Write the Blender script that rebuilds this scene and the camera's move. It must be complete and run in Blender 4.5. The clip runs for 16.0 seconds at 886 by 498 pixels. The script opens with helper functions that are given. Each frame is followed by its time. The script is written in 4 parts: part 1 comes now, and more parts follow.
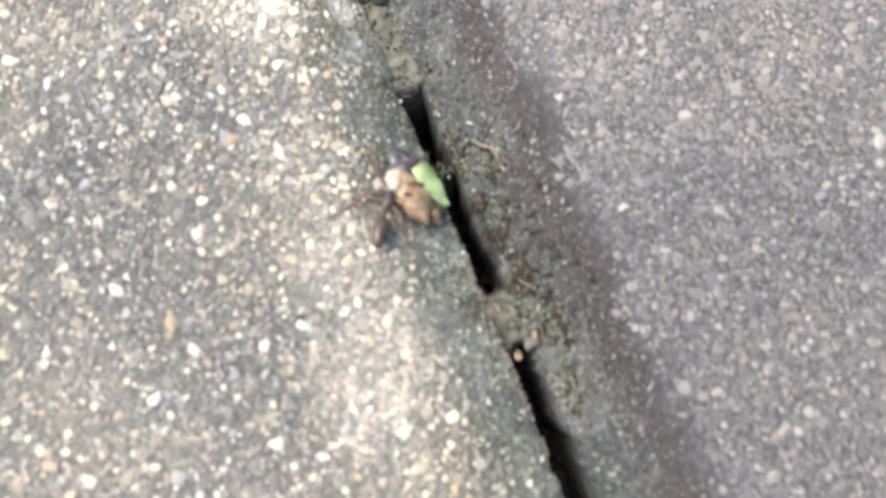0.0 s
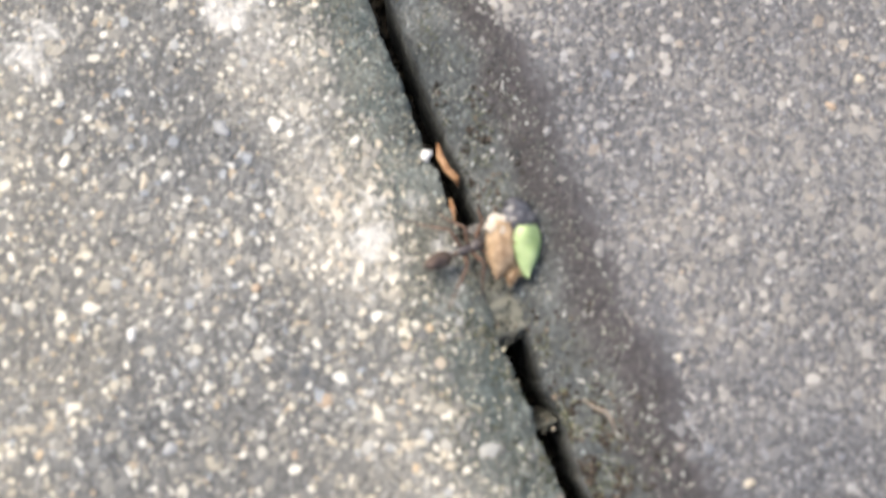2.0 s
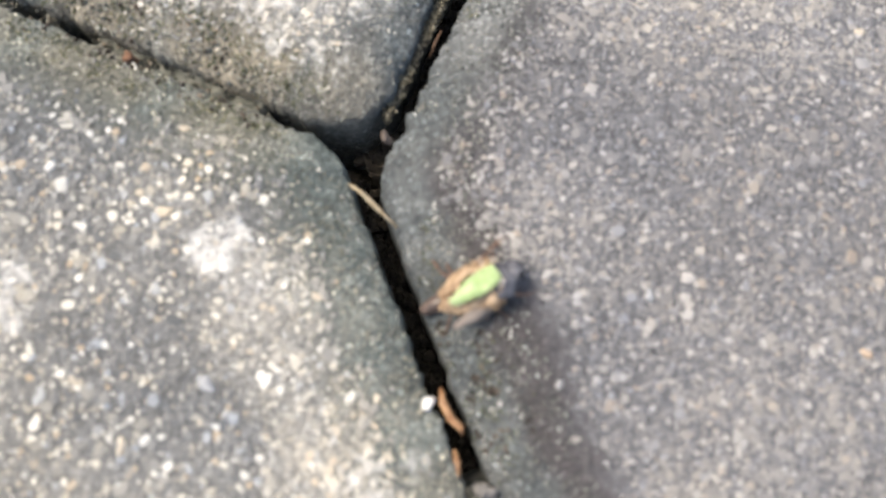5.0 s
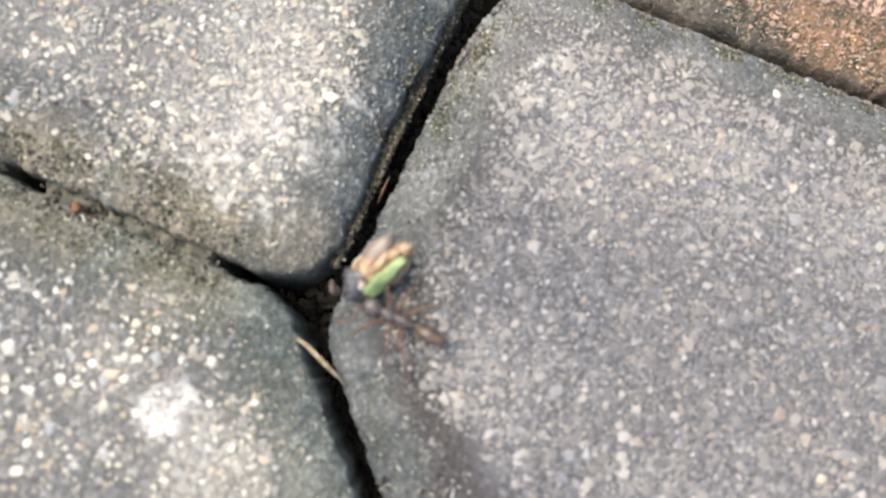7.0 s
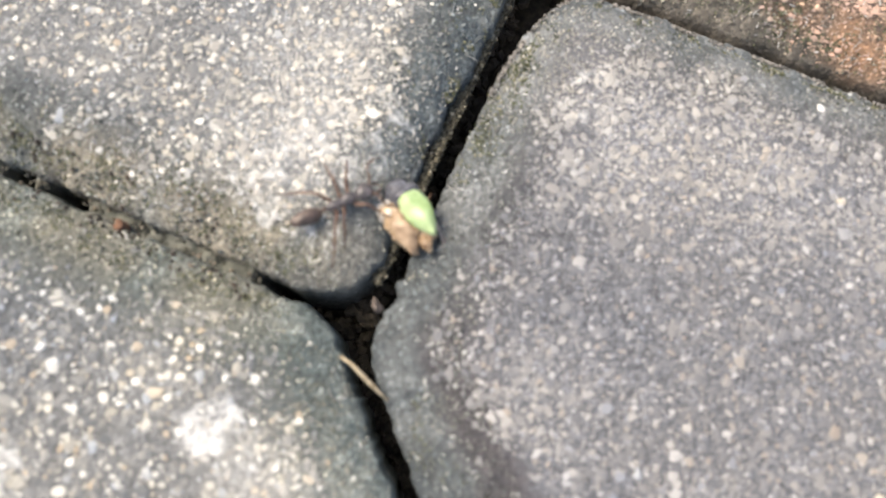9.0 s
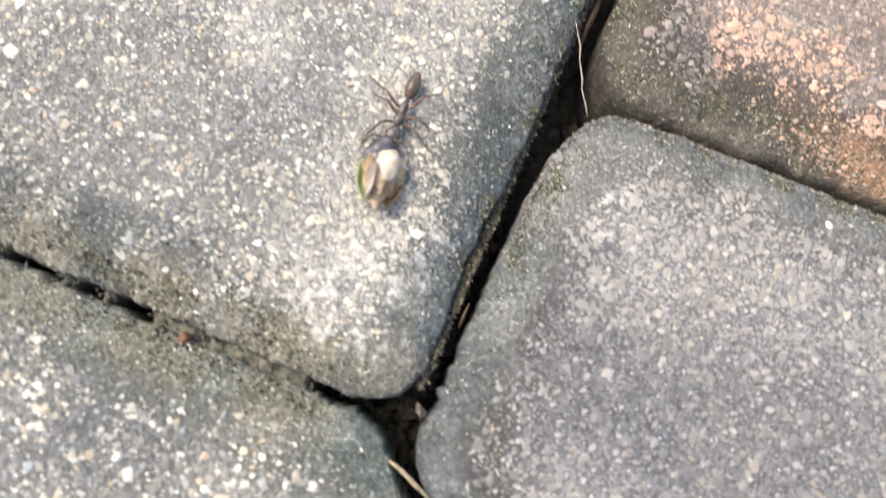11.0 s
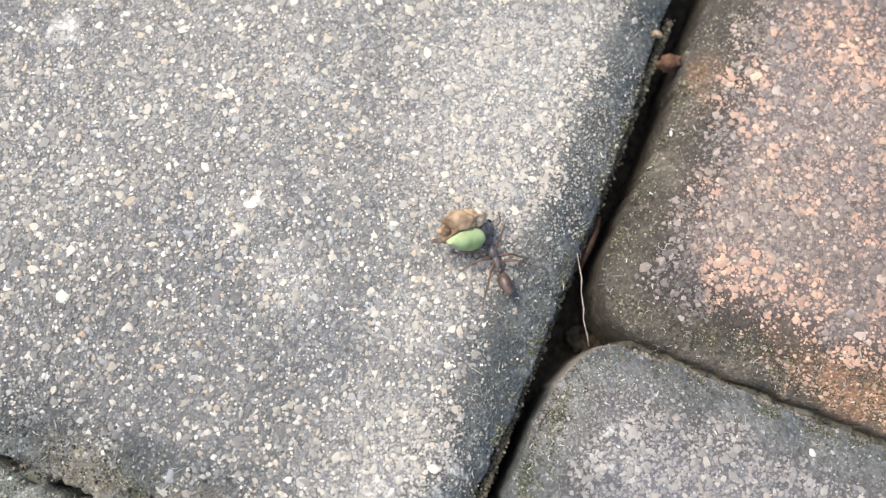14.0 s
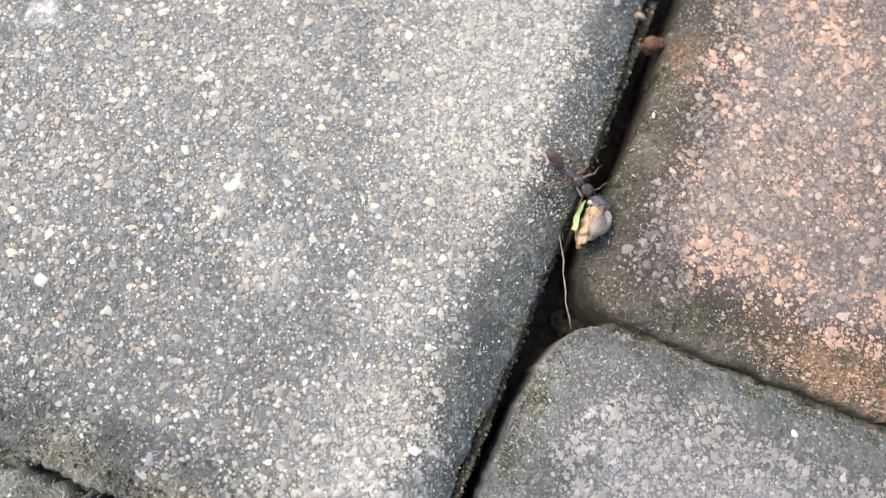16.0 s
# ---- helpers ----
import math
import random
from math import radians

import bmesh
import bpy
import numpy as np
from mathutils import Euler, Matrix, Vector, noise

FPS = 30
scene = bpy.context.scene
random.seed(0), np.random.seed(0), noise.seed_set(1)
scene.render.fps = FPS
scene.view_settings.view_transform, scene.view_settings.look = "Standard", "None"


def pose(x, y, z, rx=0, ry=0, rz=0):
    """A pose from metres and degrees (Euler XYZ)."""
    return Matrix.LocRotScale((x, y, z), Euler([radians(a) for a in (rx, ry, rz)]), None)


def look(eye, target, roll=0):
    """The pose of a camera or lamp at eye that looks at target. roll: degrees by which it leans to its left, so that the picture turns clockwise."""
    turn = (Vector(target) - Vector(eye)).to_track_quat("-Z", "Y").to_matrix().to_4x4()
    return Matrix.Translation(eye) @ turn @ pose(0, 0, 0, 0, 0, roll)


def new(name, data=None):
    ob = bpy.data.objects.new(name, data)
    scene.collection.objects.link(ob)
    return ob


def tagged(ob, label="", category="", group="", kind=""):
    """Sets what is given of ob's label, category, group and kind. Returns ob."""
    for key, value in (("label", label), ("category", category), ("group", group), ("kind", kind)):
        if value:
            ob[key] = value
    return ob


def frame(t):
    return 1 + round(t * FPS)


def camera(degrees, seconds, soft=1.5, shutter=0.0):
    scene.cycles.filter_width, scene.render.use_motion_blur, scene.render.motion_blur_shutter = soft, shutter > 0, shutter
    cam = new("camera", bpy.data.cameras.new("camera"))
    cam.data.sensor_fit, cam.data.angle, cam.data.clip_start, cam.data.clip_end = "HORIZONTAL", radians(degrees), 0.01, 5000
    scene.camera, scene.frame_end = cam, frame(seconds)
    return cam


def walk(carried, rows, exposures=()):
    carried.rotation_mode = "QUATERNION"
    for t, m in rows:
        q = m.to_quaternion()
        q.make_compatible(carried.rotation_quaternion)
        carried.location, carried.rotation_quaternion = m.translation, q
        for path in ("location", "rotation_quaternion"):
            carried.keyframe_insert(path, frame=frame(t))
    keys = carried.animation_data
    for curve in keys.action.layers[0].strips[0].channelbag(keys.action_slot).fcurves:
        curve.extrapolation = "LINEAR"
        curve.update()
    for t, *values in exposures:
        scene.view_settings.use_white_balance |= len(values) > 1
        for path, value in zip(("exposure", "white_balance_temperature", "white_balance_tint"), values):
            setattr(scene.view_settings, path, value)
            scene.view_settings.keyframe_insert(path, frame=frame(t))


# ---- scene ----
cam = camera(62, 16.0, soft=1.3, shutter=0.5)
# a close-up lens, in focus at the farther end of the walk
cam.data.dof.use_dof, cam.data.dof.focus_distance, cam.data.dof.aperture_fstop = True, 0.109, 13.5
PATH = [
    (0, pose(0.02186, -0.10013, 0.08224, 7.95, -0.90, -0.55)),
    (0.5, pose(0.02064, -0.09378, 0.07978, 9.26, -0.58, -0.14)),
    (1, pose(0.01649, -0.08880, 0.07894, 9.43, -0.82, 0.09)),
    (1.5, pose(0.01207, -0.08391, 0.07732, 9.17, -1.16, 0.21)),
    (2, pose(0.00999, -0.07335, 0.08030, 9.87, -1.06, 0.53)),
    (2.5, pose(0.01659, -0.06999, 0.07630, 10.72, -1.31, 0.11)),
    (3, pose(0.02041, -0.06598, 0.07487, 10.10, -1.21, -0.22)),
    (3.5, pose(0.01725, -0.06450, 0.07404, 10.32, -1.30, -0.21)),
    (4, pose(0.01176, -0.05709, 0.07644, 10.11, -1.30, 0.13)),
    (4.2, pose(0.00966, -0.05293, 0.07819, 10.97, -1.04, 0.28)),
    (6.3, pose(0.00924, -0.03945, 0.07874, 10.28, -1.88, 0.51)),
    (6.5, pose(0.01106, -0.03171, 0.08185, 8.64, -2.85, 0.49)),
    (7, pose(0.01282, -0.02698, 0.08406, 9.43, -2.77, 0.26)),
    (7.5, pose(0.01052, -0.02606, 0.08600, 10.31, -2.93, 0.07)),
    (8, pose(0.00934, -0.02764, 0.08271, 11.28, -2.67, 0.11)),
    (8.2, pose(0.00978, -0.02821, 0.08270, 11.24, -2.05, 0.35)),
    (10.3, pose(0.00534, -0.02469, 0.08584, 11.99, -2.28, -0.23)),
    (10.5, pose(0.00493, -0.02272, 0.08763, 11.69, -2.35, -0.05)),
    (11, pose(0.00326, -0.01485, 0.09300, 10.99, -2.14, 0.09)),
    (11.5, pose(0.00010, -0.00668, 0.09822, 11.21, -2.02, -0.10)),
    (12, pose(-0.00000, -0.00000, 0.10000, 12.30, -2.09, 0.00)),
    (12.5, pose(0.00100, 0.00212, 0.10006, 12.71, -2.07, -0.10)),
    (13, pose(0.00197, 0.00919, 0.10359, 12.53, -2.22, -0.06)),
    (13.5, pose(0.00211, 0.01081, 0.10658, 12.57, -2.11, -0.15)),
    (14, pose(0.00083, 0.01205, 0.10784, 12.95, -2.03, -0.17)),
    (14.5, pose(0.00059, 0.01074, 0.10627, 13.41, -2.03, -0.31)),
    (15, pose(0.00496, 0.01457, 0.10670, 12.84, -2.00, -0.31)),
    (15.5, pose(0.00221, 0.01285, 0.10698, 12.59, -2.06, -0.29)),
    (16, pose(0.00339, 0.00989, 0.10696, 12.77, -2.13, -0.40)),
]
# the clip's own exposure and white balance: seconds, stops, kelvin, tint
walk(cam, PATH, [(0, 0.90, 6850, 9), (0.5, 0.80, 6850, 9), (3.5, 0.75, 6850, 9), (4.2, 0.77, 6850, 9), (6.3, 0.90, 6850, 9), (8.2, 0.91, 6850, 9),
                 (10.3, 0.97, 6900, 9), (11, 0.97, 6900, 9), (12, 0.82, 6750, 9), (13, 0.70, 6650, 9), (16, 0.67, 6550, 9)])

# ---- world and sun: bright hazy daylight ----
SUN_ELEVATION, SUN_BEARING = radians(58), radians(-60)
world = bpy.data.worlds.new("sky")
world.use_nodes = True
scene.world = world
sky = world.node_tree.nodes.new("ShaderNodeTexSky")
sky.sky_type, sky.sun_disc = "NISHITA", False
sky.sun_elevation, sky.sun_rotation = SUN_ELEVATION, SUN_BEARING
sky.air_density, sky.dust_density = 1.0, 4.0
background = world.node_tree.nodes["Background"]
background.inputs["Strength"].default_value = 0.15
world.node_tree.links.new(sky.outputs[0], background.inputs["Color"])
sun = new("sun", bpy.data.lights.new("sun", "SUN"))
sun.data.energy, sun.data.angle, sun.data.color = 1.35, radians(24), (1.0, 0.925, 0.79)
toward = Vector((math.sin(SUN_BEARING) * math.cos(SUN_ELEVATION), math.cos(SUN_BEARING) * math.cos(SUN_ELEVATION), math.sin(SUN_ELEVATION)))
sun.matrix_world = look(toward * 3, (0, 0, 0))

MM = 0.001


# ---- materials ----
class Nodes:
    """A small writer of node materials."""

    def __init__(self, name):
        self.mat = bpy.data.materials.new(name)
        self.mat.use_nodes = True
        self.tree = self.mat.node_tree
        self.bsdf = self.tree.nodes["Principled BSDF"]
        self.where = self.tree.nodes.new("ShaderNodeTexCoord").outputs["Object"]

    def add(self, kind, **sockets):
        node = self.tree.nodes.new(kind)
        for key, value in sockets.items():
            self.put(node.inputs[key.replace("_", " ")], value)
        return node

    def put(self, socket, value):
        if hasattr(value, "is_output"):
            self.tree.links.new(value, socket)
        else:
            socket.default_value = value

    def noise(self, scale, detail=3.0, rough=0.55, warp=0.0, vector=None):
        n = self.add("ShaderNodeTexNoise", Scale=scale, Detail=detail, Roughness=rough, Distortion=warp)
        self.put(n.inputs["Vector"], vector or self.where)
        return n.outputs["Fac"]

    def cells(self, scale, feature="F1", vector=None):
        n = self.tree.nodes.new("ShaderNodeTexVoronoi")
        n.feature = feature
        self.put(n.inputs["Scale"], scale)
        self.put(n.inputs["Vector"], vector or self.where)
        return n

    def ramp(self, fac, *stops):
        n = self.tree.nodes.new("ShaderNodeValToRGB")
        self.put(n.inputs["Fac"], fac)
        el = n.color_ramp.elements
        while len(el) < len(stops):
            el.new(0.5)
        for e, (at, colour) in zip(el, stops):
            e.position = at
            e.color = (*colour, 1) if isinstance(colour, tuple) else (colour, colour, colour, 1)
        return n.outputs["Color"]

    def math(self, op, a, b=0.0, clamp=False):
        n = self.tree.nodes.new("ShaderNodeMath")
        n.operation, n.use_clamp = op, clamp
        self.put(n.inputs[0], a)
        self.put(n.inputs[1], b)
        return n.outputs[0]

    def span(self, value, low, high, to_low=0.0, to_high=1.0):
        n = self.add("ShaderNodeMapRange", Value=value)
        n.interpolation_type = "SMOOTHSTEP"
        for key, v in (("From Min", low), ("From Max", high), ("To Min", to_low), ("To Max", to_high)):
            self.put(n.inputs[key], v)
        return n.outputs[0]

    def mix(self, fac, a, b, blend="MIX"):
        n = self.tree.nodes.new("ShaderNodeMix")
        n.data_type, n.blend_type = "RGBA", blend
        self.put(n.inputs[0], fac)
        for socket, v in ((n.inputs[6], a), (n.inputs[7], b)):
            self.put(socket, (*v, 1) if isinstance(v, tuple) else v)
        return n.outputs[2]

    def near(self, x, y, radius, wobble):
        """1 near a place of the ground, in millimetres, fading out unevenly at the radius."""
        d = self.add("ShaderNodeVectorMath")
        d.operation = "DISTANCE"
        self.put(d.inputs[0], self.where)
        self.put(d.inputs[1], (x * MM, y * MM, 0))
        n = self.noise(260, 4, 0.6)
        far = self.math("ADD", d.outputs["Value"], self.math("MULTIPLY", self.math("SUBTRACT", n, 0.5), wobble * MM))
        return self.span(far, radius * MM * 0.35, radius * MM, 1.0, 0.0)

    def attribute(self, name):
        n = self.tree.nodes.new("ShaderNodeAttribute")
        n.attribute_name = name
        return n.outputs["Fac"]

    def island(self):
        return self.tree.nodes.new("ShaderNodeNewGeometry").outputs["Random Per Island"]

    def done(self, colour, rough=0.8, bump=None, strength=0.4, distance=0.0003, metal=0.0, **more):
        self.put(self.bsdf.inputs["Base Color"], (*colour, 1) if isinstance(colour, tuple) else colour)
        self.put(self.bsdf.inputs["Roughness"], rough)
        self.put(self.bsdf.inputs["Metallic"], metal)
        for key, value in more.items():
            self.put(self.bsdf.inputs[key.replace("_", " ")], value)
        if bump is not None:
            b = self.add("ShaderNodeBump", Strength=strength, Distance=distance, Height=bump)
            self.put(self.bsdf.inputs["Normal"], b.outputs["Normal"])
        return self.mat


def stains(n, lime, warm, algae):
    """White lime crusts and pale, warm worn patches, shared by binder and grains. Each place: x, y, radius (mm), amount."""
    ragged = n.math("SUBTRACT", n.math("ADD", n.math("MULTIPLY", n.noise(300, 6, 0.72, 0.4), 0.6), n.math("MULTIPLY", n.noise(900, 4, 0.7), 0.4)), 0.5)
    crust = light = dim = None
    for x, y, radius, amount in algae:
        f = n.math("MULTIPLY", n.near(x, y, radius * 1.2, radius * 0.7), amount)
        dim = f if dim is None else n.math("MAXIMUM", dim, f)
    for x, y, radius, amount in lime:
        f = n.math("MULTIPLY", n.near(x, y, radius * 1.25, radius * 0.8), amount)
        crust = f if crust is None else n.math("MAXIMUM", crust, f)
    for x, y, radius, amount in warm:
        f = n.math("MULTIPLY", n.near(x, y, radius * 1.2, radius * 0.7), amount)
        light = f if light is None else n.math("MAXIMUM", light, f)
    crust = n.span(n.math("ADD", crust, n.math("MULTIPLY", ragged, 4.3)), 0.40, 1.25)
    return crust, light, dim


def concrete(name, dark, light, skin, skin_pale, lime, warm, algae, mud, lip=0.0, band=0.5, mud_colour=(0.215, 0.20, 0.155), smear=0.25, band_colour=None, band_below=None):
    """Binder of a paver: sandy cement, with an algae-dark smooth skin on the rounded edge and a darker band where it
    meets the top.
    """
    n = Nodes(name)
    broad, fine = n.noise(38, 4, 0.6, 0.6), n.noise(210, 3, 0.6)
    crust, pale, dim = stains(n, lime, warm, algae)
    sand = n.cells(1500)
    specks = n.ramp(sand.outputs["Color"], (0.0, 0.66), (0.6, 1.0), (1.0, 1.6))
    body = n.mix(n.span(broad, 0.12, 0.78), dark, light)
    body = n.mix(pale, body, tuple(c * 1.55 for c in light))
    body = n.mix(dim, body, tuple(c * 0.55 for c in dark))
    body = n.mix(1.0, body, specks, "MULTIPLY")
    body = n.mix(1.0, body, n.ramp(n.cells(4200).outputs["Color"], (0.0, 0.72), (0.7, 1.0), (1.0, 2.1)), "MULTIPLY")
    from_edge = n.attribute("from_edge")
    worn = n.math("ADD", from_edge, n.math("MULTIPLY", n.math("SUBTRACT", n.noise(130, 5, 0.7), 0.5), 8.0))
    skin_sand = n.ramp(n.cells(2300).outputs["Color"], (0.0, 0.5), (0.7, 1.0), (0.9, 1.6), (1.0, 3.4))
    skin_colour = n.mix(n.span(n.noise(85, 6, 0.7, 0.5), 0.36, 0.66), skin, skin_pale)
    loam = None
    for x, y, radius, amount in mud:
        f = n.math("MULTIPLY", n.near(x, y, radius * 1.2, radius * 0.8), amount)
        loam = f if loam is None else n.math("MAXIMUM", loam, f)
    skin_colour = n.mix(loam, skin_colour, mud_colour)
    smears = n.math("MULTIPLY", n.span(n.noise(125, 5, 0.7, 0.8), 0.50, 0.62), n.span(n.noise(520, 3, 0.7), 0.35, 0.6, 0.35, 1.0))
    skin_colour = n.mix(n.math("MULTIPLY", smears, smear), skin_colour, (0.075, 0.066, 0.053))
    # darker band about 4 to 14 mm in from the joint, made uneven by noise
    edge_band = n.math("MULTIPLY", n.span(worn, 3.5, 7.5), n.span(worn, 9.0, 14.5, band, 0.0))
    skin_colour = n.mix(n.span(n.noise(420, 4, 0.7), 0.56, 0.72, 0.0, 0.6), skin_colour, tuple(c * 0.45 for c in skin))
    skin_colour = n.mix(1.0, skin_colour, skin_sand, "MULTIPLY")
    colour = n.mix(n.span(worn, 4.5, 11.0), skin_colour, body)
    if band_below is not None:
        along_y = n.tree.nodes.new("ShaderNodeSeparateXYZ")
        n.put(along_y.inputs[0], n.where)
        edge_band = n.math("MULTIPLY", edge_band, n.span(along_y.outputs["Y"], band_below - 0.008, band_below + 0.008, 1.0, 0.4))
    colour = n.mix(edge_band, colour, n.mix(1.0, band_colour or tuple(c * 0.55 for c in skin), skin_sand, "MULTIPLY"))
    if lip:
        split = n.tree.nodes.new("ShaderNodeSeparateXYZ")
        n.put(split.inputs[0], n.where)
        upper = n.math("MULTIPLY", n.span(split.outputs["X"], 0.0195, 0.0235), n.span(split.outputs["Y"], -0.05, -0.045))
        colour = n.mix(n.math("MULTIPLY", upper, n.span(n.math("ADD", from_edge, n.math("MULTIPLY", n.noise(700, 3), 0.8)), 0.45, 0.9, lip, 0.0)), colour, (0.30, 0.275, 0.24))
    colour = n.mix(n.math("MULTIPLY", crust, 0.9), colour, (0.70, 0.695, 0.665))
    height = n.math("ADD", n.math("MULTIPLY", n.noise(2400, 2, 0.6), 0.6), n.math("MULTIPLY", n.noise(520, 4, 0.7), 1.6))
    return n.done(colour, n.span(fine, 0.3, 0.7, 0.65, 0.92), height, 0.9, 0.0005)


def aggregate(name, tint, lime, warm, algae, rust=None, sand=False, even=0.0, mottle=1.0):
    """Exposed grains: each its own colour, dulled or bleached by the stains of the paver."""
    n = Nodes(name)
    broad, fine = n.noise(38, 4, 0.6, 0.6), n.noise(210, 3, 0.6)
    crust, pale, dim = stains(n, lime, warm, algae)
    if sand:
        grain = n.ramp(n.island(), (0.0, (0.06, 0.066, 0.062)), (0.4, (0.12, 0.125, 0.12)), (0.68, (0.21, 0.205, 0.185)), (0.88, (0.38, 0.36, 0.31)), (1.0, (0.78, 0.76, 0.70)))
    else:
        grain = n.ramp(n.island(), (0.0, (0.135, 0.142, 0.15)), (0.22, (0.195, 0.20, 0.208)), (0.48, (0.275, 0.272, 0.262)), (0.60, (0.35, 0.335, 0.30)), (0.66, (0.465, 0.43, 0.37)),
                       (0.705, (0.49, 0.385, 0.275)), (0.73, (0.38, 0.37, 0.35)), (0.78, (0.32, 0.355, 0.41)), (0.86, (0.545, 0.515, 0.45)), (0.95, (0.70, 0.68, 0.635)), (1.0, (0.80, 0.785, 0.75)))
    grain = n.mix(even, grain, (0.27, 0.265, 0.26))
    grain = n.mix(1.0, grain, tint, "MULTIPLY")
    shade = n.ramp(n.span(broad, 0.15, 0.8), (0.0, (0.76, 0.80, 0.87)), (1.0, (1.17, 1.09, 0.96)))
    grain = n.mix(mottle, grain, shade, "MULTIPLY")
    grain = n.mix(n.math("MULTIPLY", pale, 0.58), grain, (0.65, 0.60, 0.51))
    grain = n.mix(dim, grain, n.mix(1.0, grain, (0.48, 0.53, 0.61), "MULTIPLY"))
    if rust:
        colour, places = rust
        red = None
        for x, y, radius, amount in places:
            f = n.math("MULTIPLY", n.near(x, y, radius * 1.2, radius * 0.8), amount)
            red = f if red is None else n.math("MAXIMUM", red, f)
        red = n.span(n.math("ADD", red, n.math("MULTIPLY", n.math("SUBTRACT", n.noise(330, 4, 0.65), 0.5), 2.6)), 0.42, 0.9)
        grain = n.mix(n.math("MULTIPLY", red, 0.75), grain, n.mix(1.0, n.mix(0.5, grain, (0.35, 0.35, 0.35)), tuple(c * 3.1 for c in colour), "MULTIPLY"))
    grain = n.mix(n.math("MULTIPLY", crust, 0.8), grain, (0.72, 0.705, 0.665))
    return n.done(grain, n.span(fine, 0.3, 0.7, 0.42, 0.8), n.noise(2600, 2), 0.3, 0.0002)


# places of lime crusts and of pale worn patches on each paver
LIME = {
    "a": [(-14.2, -31.8, 3.8, 0.95), (-12.2, -29.8, 3.0, 0.85), (-14.4, -33.2, 2.6, 0.8), (-36, -37, 5, 0.8), (-10.5, -36, 4, 0.5), (3.5, -58.5, 3.4, 0.95), (2.5, -54.5, 3.0, 0.8), (12.3, -59.4, 3.6, 1.0), (8.6, -54.8, 3.2, 0.75), (13.4, -65, 4, 0.65), (5, -64, 4, 0.45), (15, -107, 7, 0.5)],
    "b": [(-2.0, 1.5, 8, 0.58), (3.5, 4.6, 6.5, 0.55), (7.0, 4.2, 4.5, 0.42), (1.9, -0.8, 6, 0.64), (-8.5, -4.5, 5, 0.65), (-11, -1.5, 5, 0.55), (-3, -8, 5, 0.5), (-55, 72, 4, 0.8), (-17, 65, 4, 0.55), (-20, -3, 4, 0.45)],
    "c": [(14.5, -57.5, 2.5, 0.8), (29, 8, 5, 0.45)],
    "d": [(49, 33, 2, 0.2)],
}
WARM = {
    "a": [(-7, -38, 9, 0.55), (-1, -46, 10, 0.4), (3, -56, 12, 0.7), (16, -101, 9, 0.6), (13, -90, 8, 0.5), (8, -79, 6, 0.25), (-18, -60, 12, 0.2)],
    "b": [(20, 58, 28, 0.9), (8, 38, 14, 0.35), (-30, 72, 30, 0.4), (-55, 55, 20, 0.3), (0, 3, 18, 0.65), (-26, 44.5, 7.5, 0.5), (-18.5, 33, 6, 0.65), (1, 26, 7, 0.6), (16, 45, 13, 0.4), (-9, 52, 12, 0.2)],
    "c": [(27, 13, 11, 0.7), (31, 5, 14, 0.55), (50, 1, 15, 0.4), (66, -6, 12, 0.3), (24, -30, 10, 0.2), (50, -60, 26, 0.25)],
    "d": [(60, 60, 22, 0.25), (52, 40, 12, 0.25)],
}
MUD = {
    "a": [(-46, -4, 8, 0.7), (-30, -10, 9, 0.8), (-14, -17, 8, 0.7), (12, -58, 6, 0.5)],
    "b": [(-46, 5, 8, 0.8), (-30, -2, 9, 0.9), (-14, -8, 10, 1.0), (-1, -13, 7, 0.6)],
    "c": [(16, -58, 5, 0.5), (21, 12, 8, 0.8), (34, 15, 8, 0.8), (48, 9, 8, 0.75), (62, 4, 8, 0.6), (14, -6, 6, 0.5)],
    "d": [(66, 17, 7, 0.85), (75, 15, 8, 0.85), (57, 22, 5, 0.55), (47, 33, 4, 0.35), (48, 66, 5, 0.35)],
}
ALGAE = {
    "a": [(-14, -84, 17, 0.42), (-3, -95, 11, 0.4), (-22, -44, 15, 0.32), (-6, -69, 9, 0.35), (-30, -66, 14, 0.3), (4, -107, 8, 0.3), (-30, -20, 12, 0.3), (-8, -24, 8, 0.3), (-27, -95, 13, 0.3), (4, -99, 9, 0.35)],
    "b": [(-49, 8.5, 6, 0.75), (-38, 5.5, 6, 0.7), (-27, 3, 5.5, 0.65), (-45, 12, 20, 0.3), (-18, 12, 12, 0.2)],
    "c": [(20, -4, 15, 0.25), (36, 10, 9, 0.15), (52, -100, 30, 0.22), (42, -18, 14, 0.08), (60, -60, 16, 0.15), (52, -74, 20, 0.25)],
    "d": [(46, 58, 10, 0.3), (40, 30, 8, 0.4)],
}
RUST = ((0.62, 0.425, 0.32), [(49, 33, 8, 0.9), (58, 29, 8, 0.9), (66, 17, 8, 1.2), (59, 18.5, 6, 1.1), (75, 15, 9, 1.2), (53, 24, 5, 0.7), (46, 46, 6, 0.6), (53, 62, 11, 0.65), (60, 50, 11, 0.6), (70, 70, 14, 0.75), (72, 24, 7, 0.8), (74, 46, 14, 0.6)])
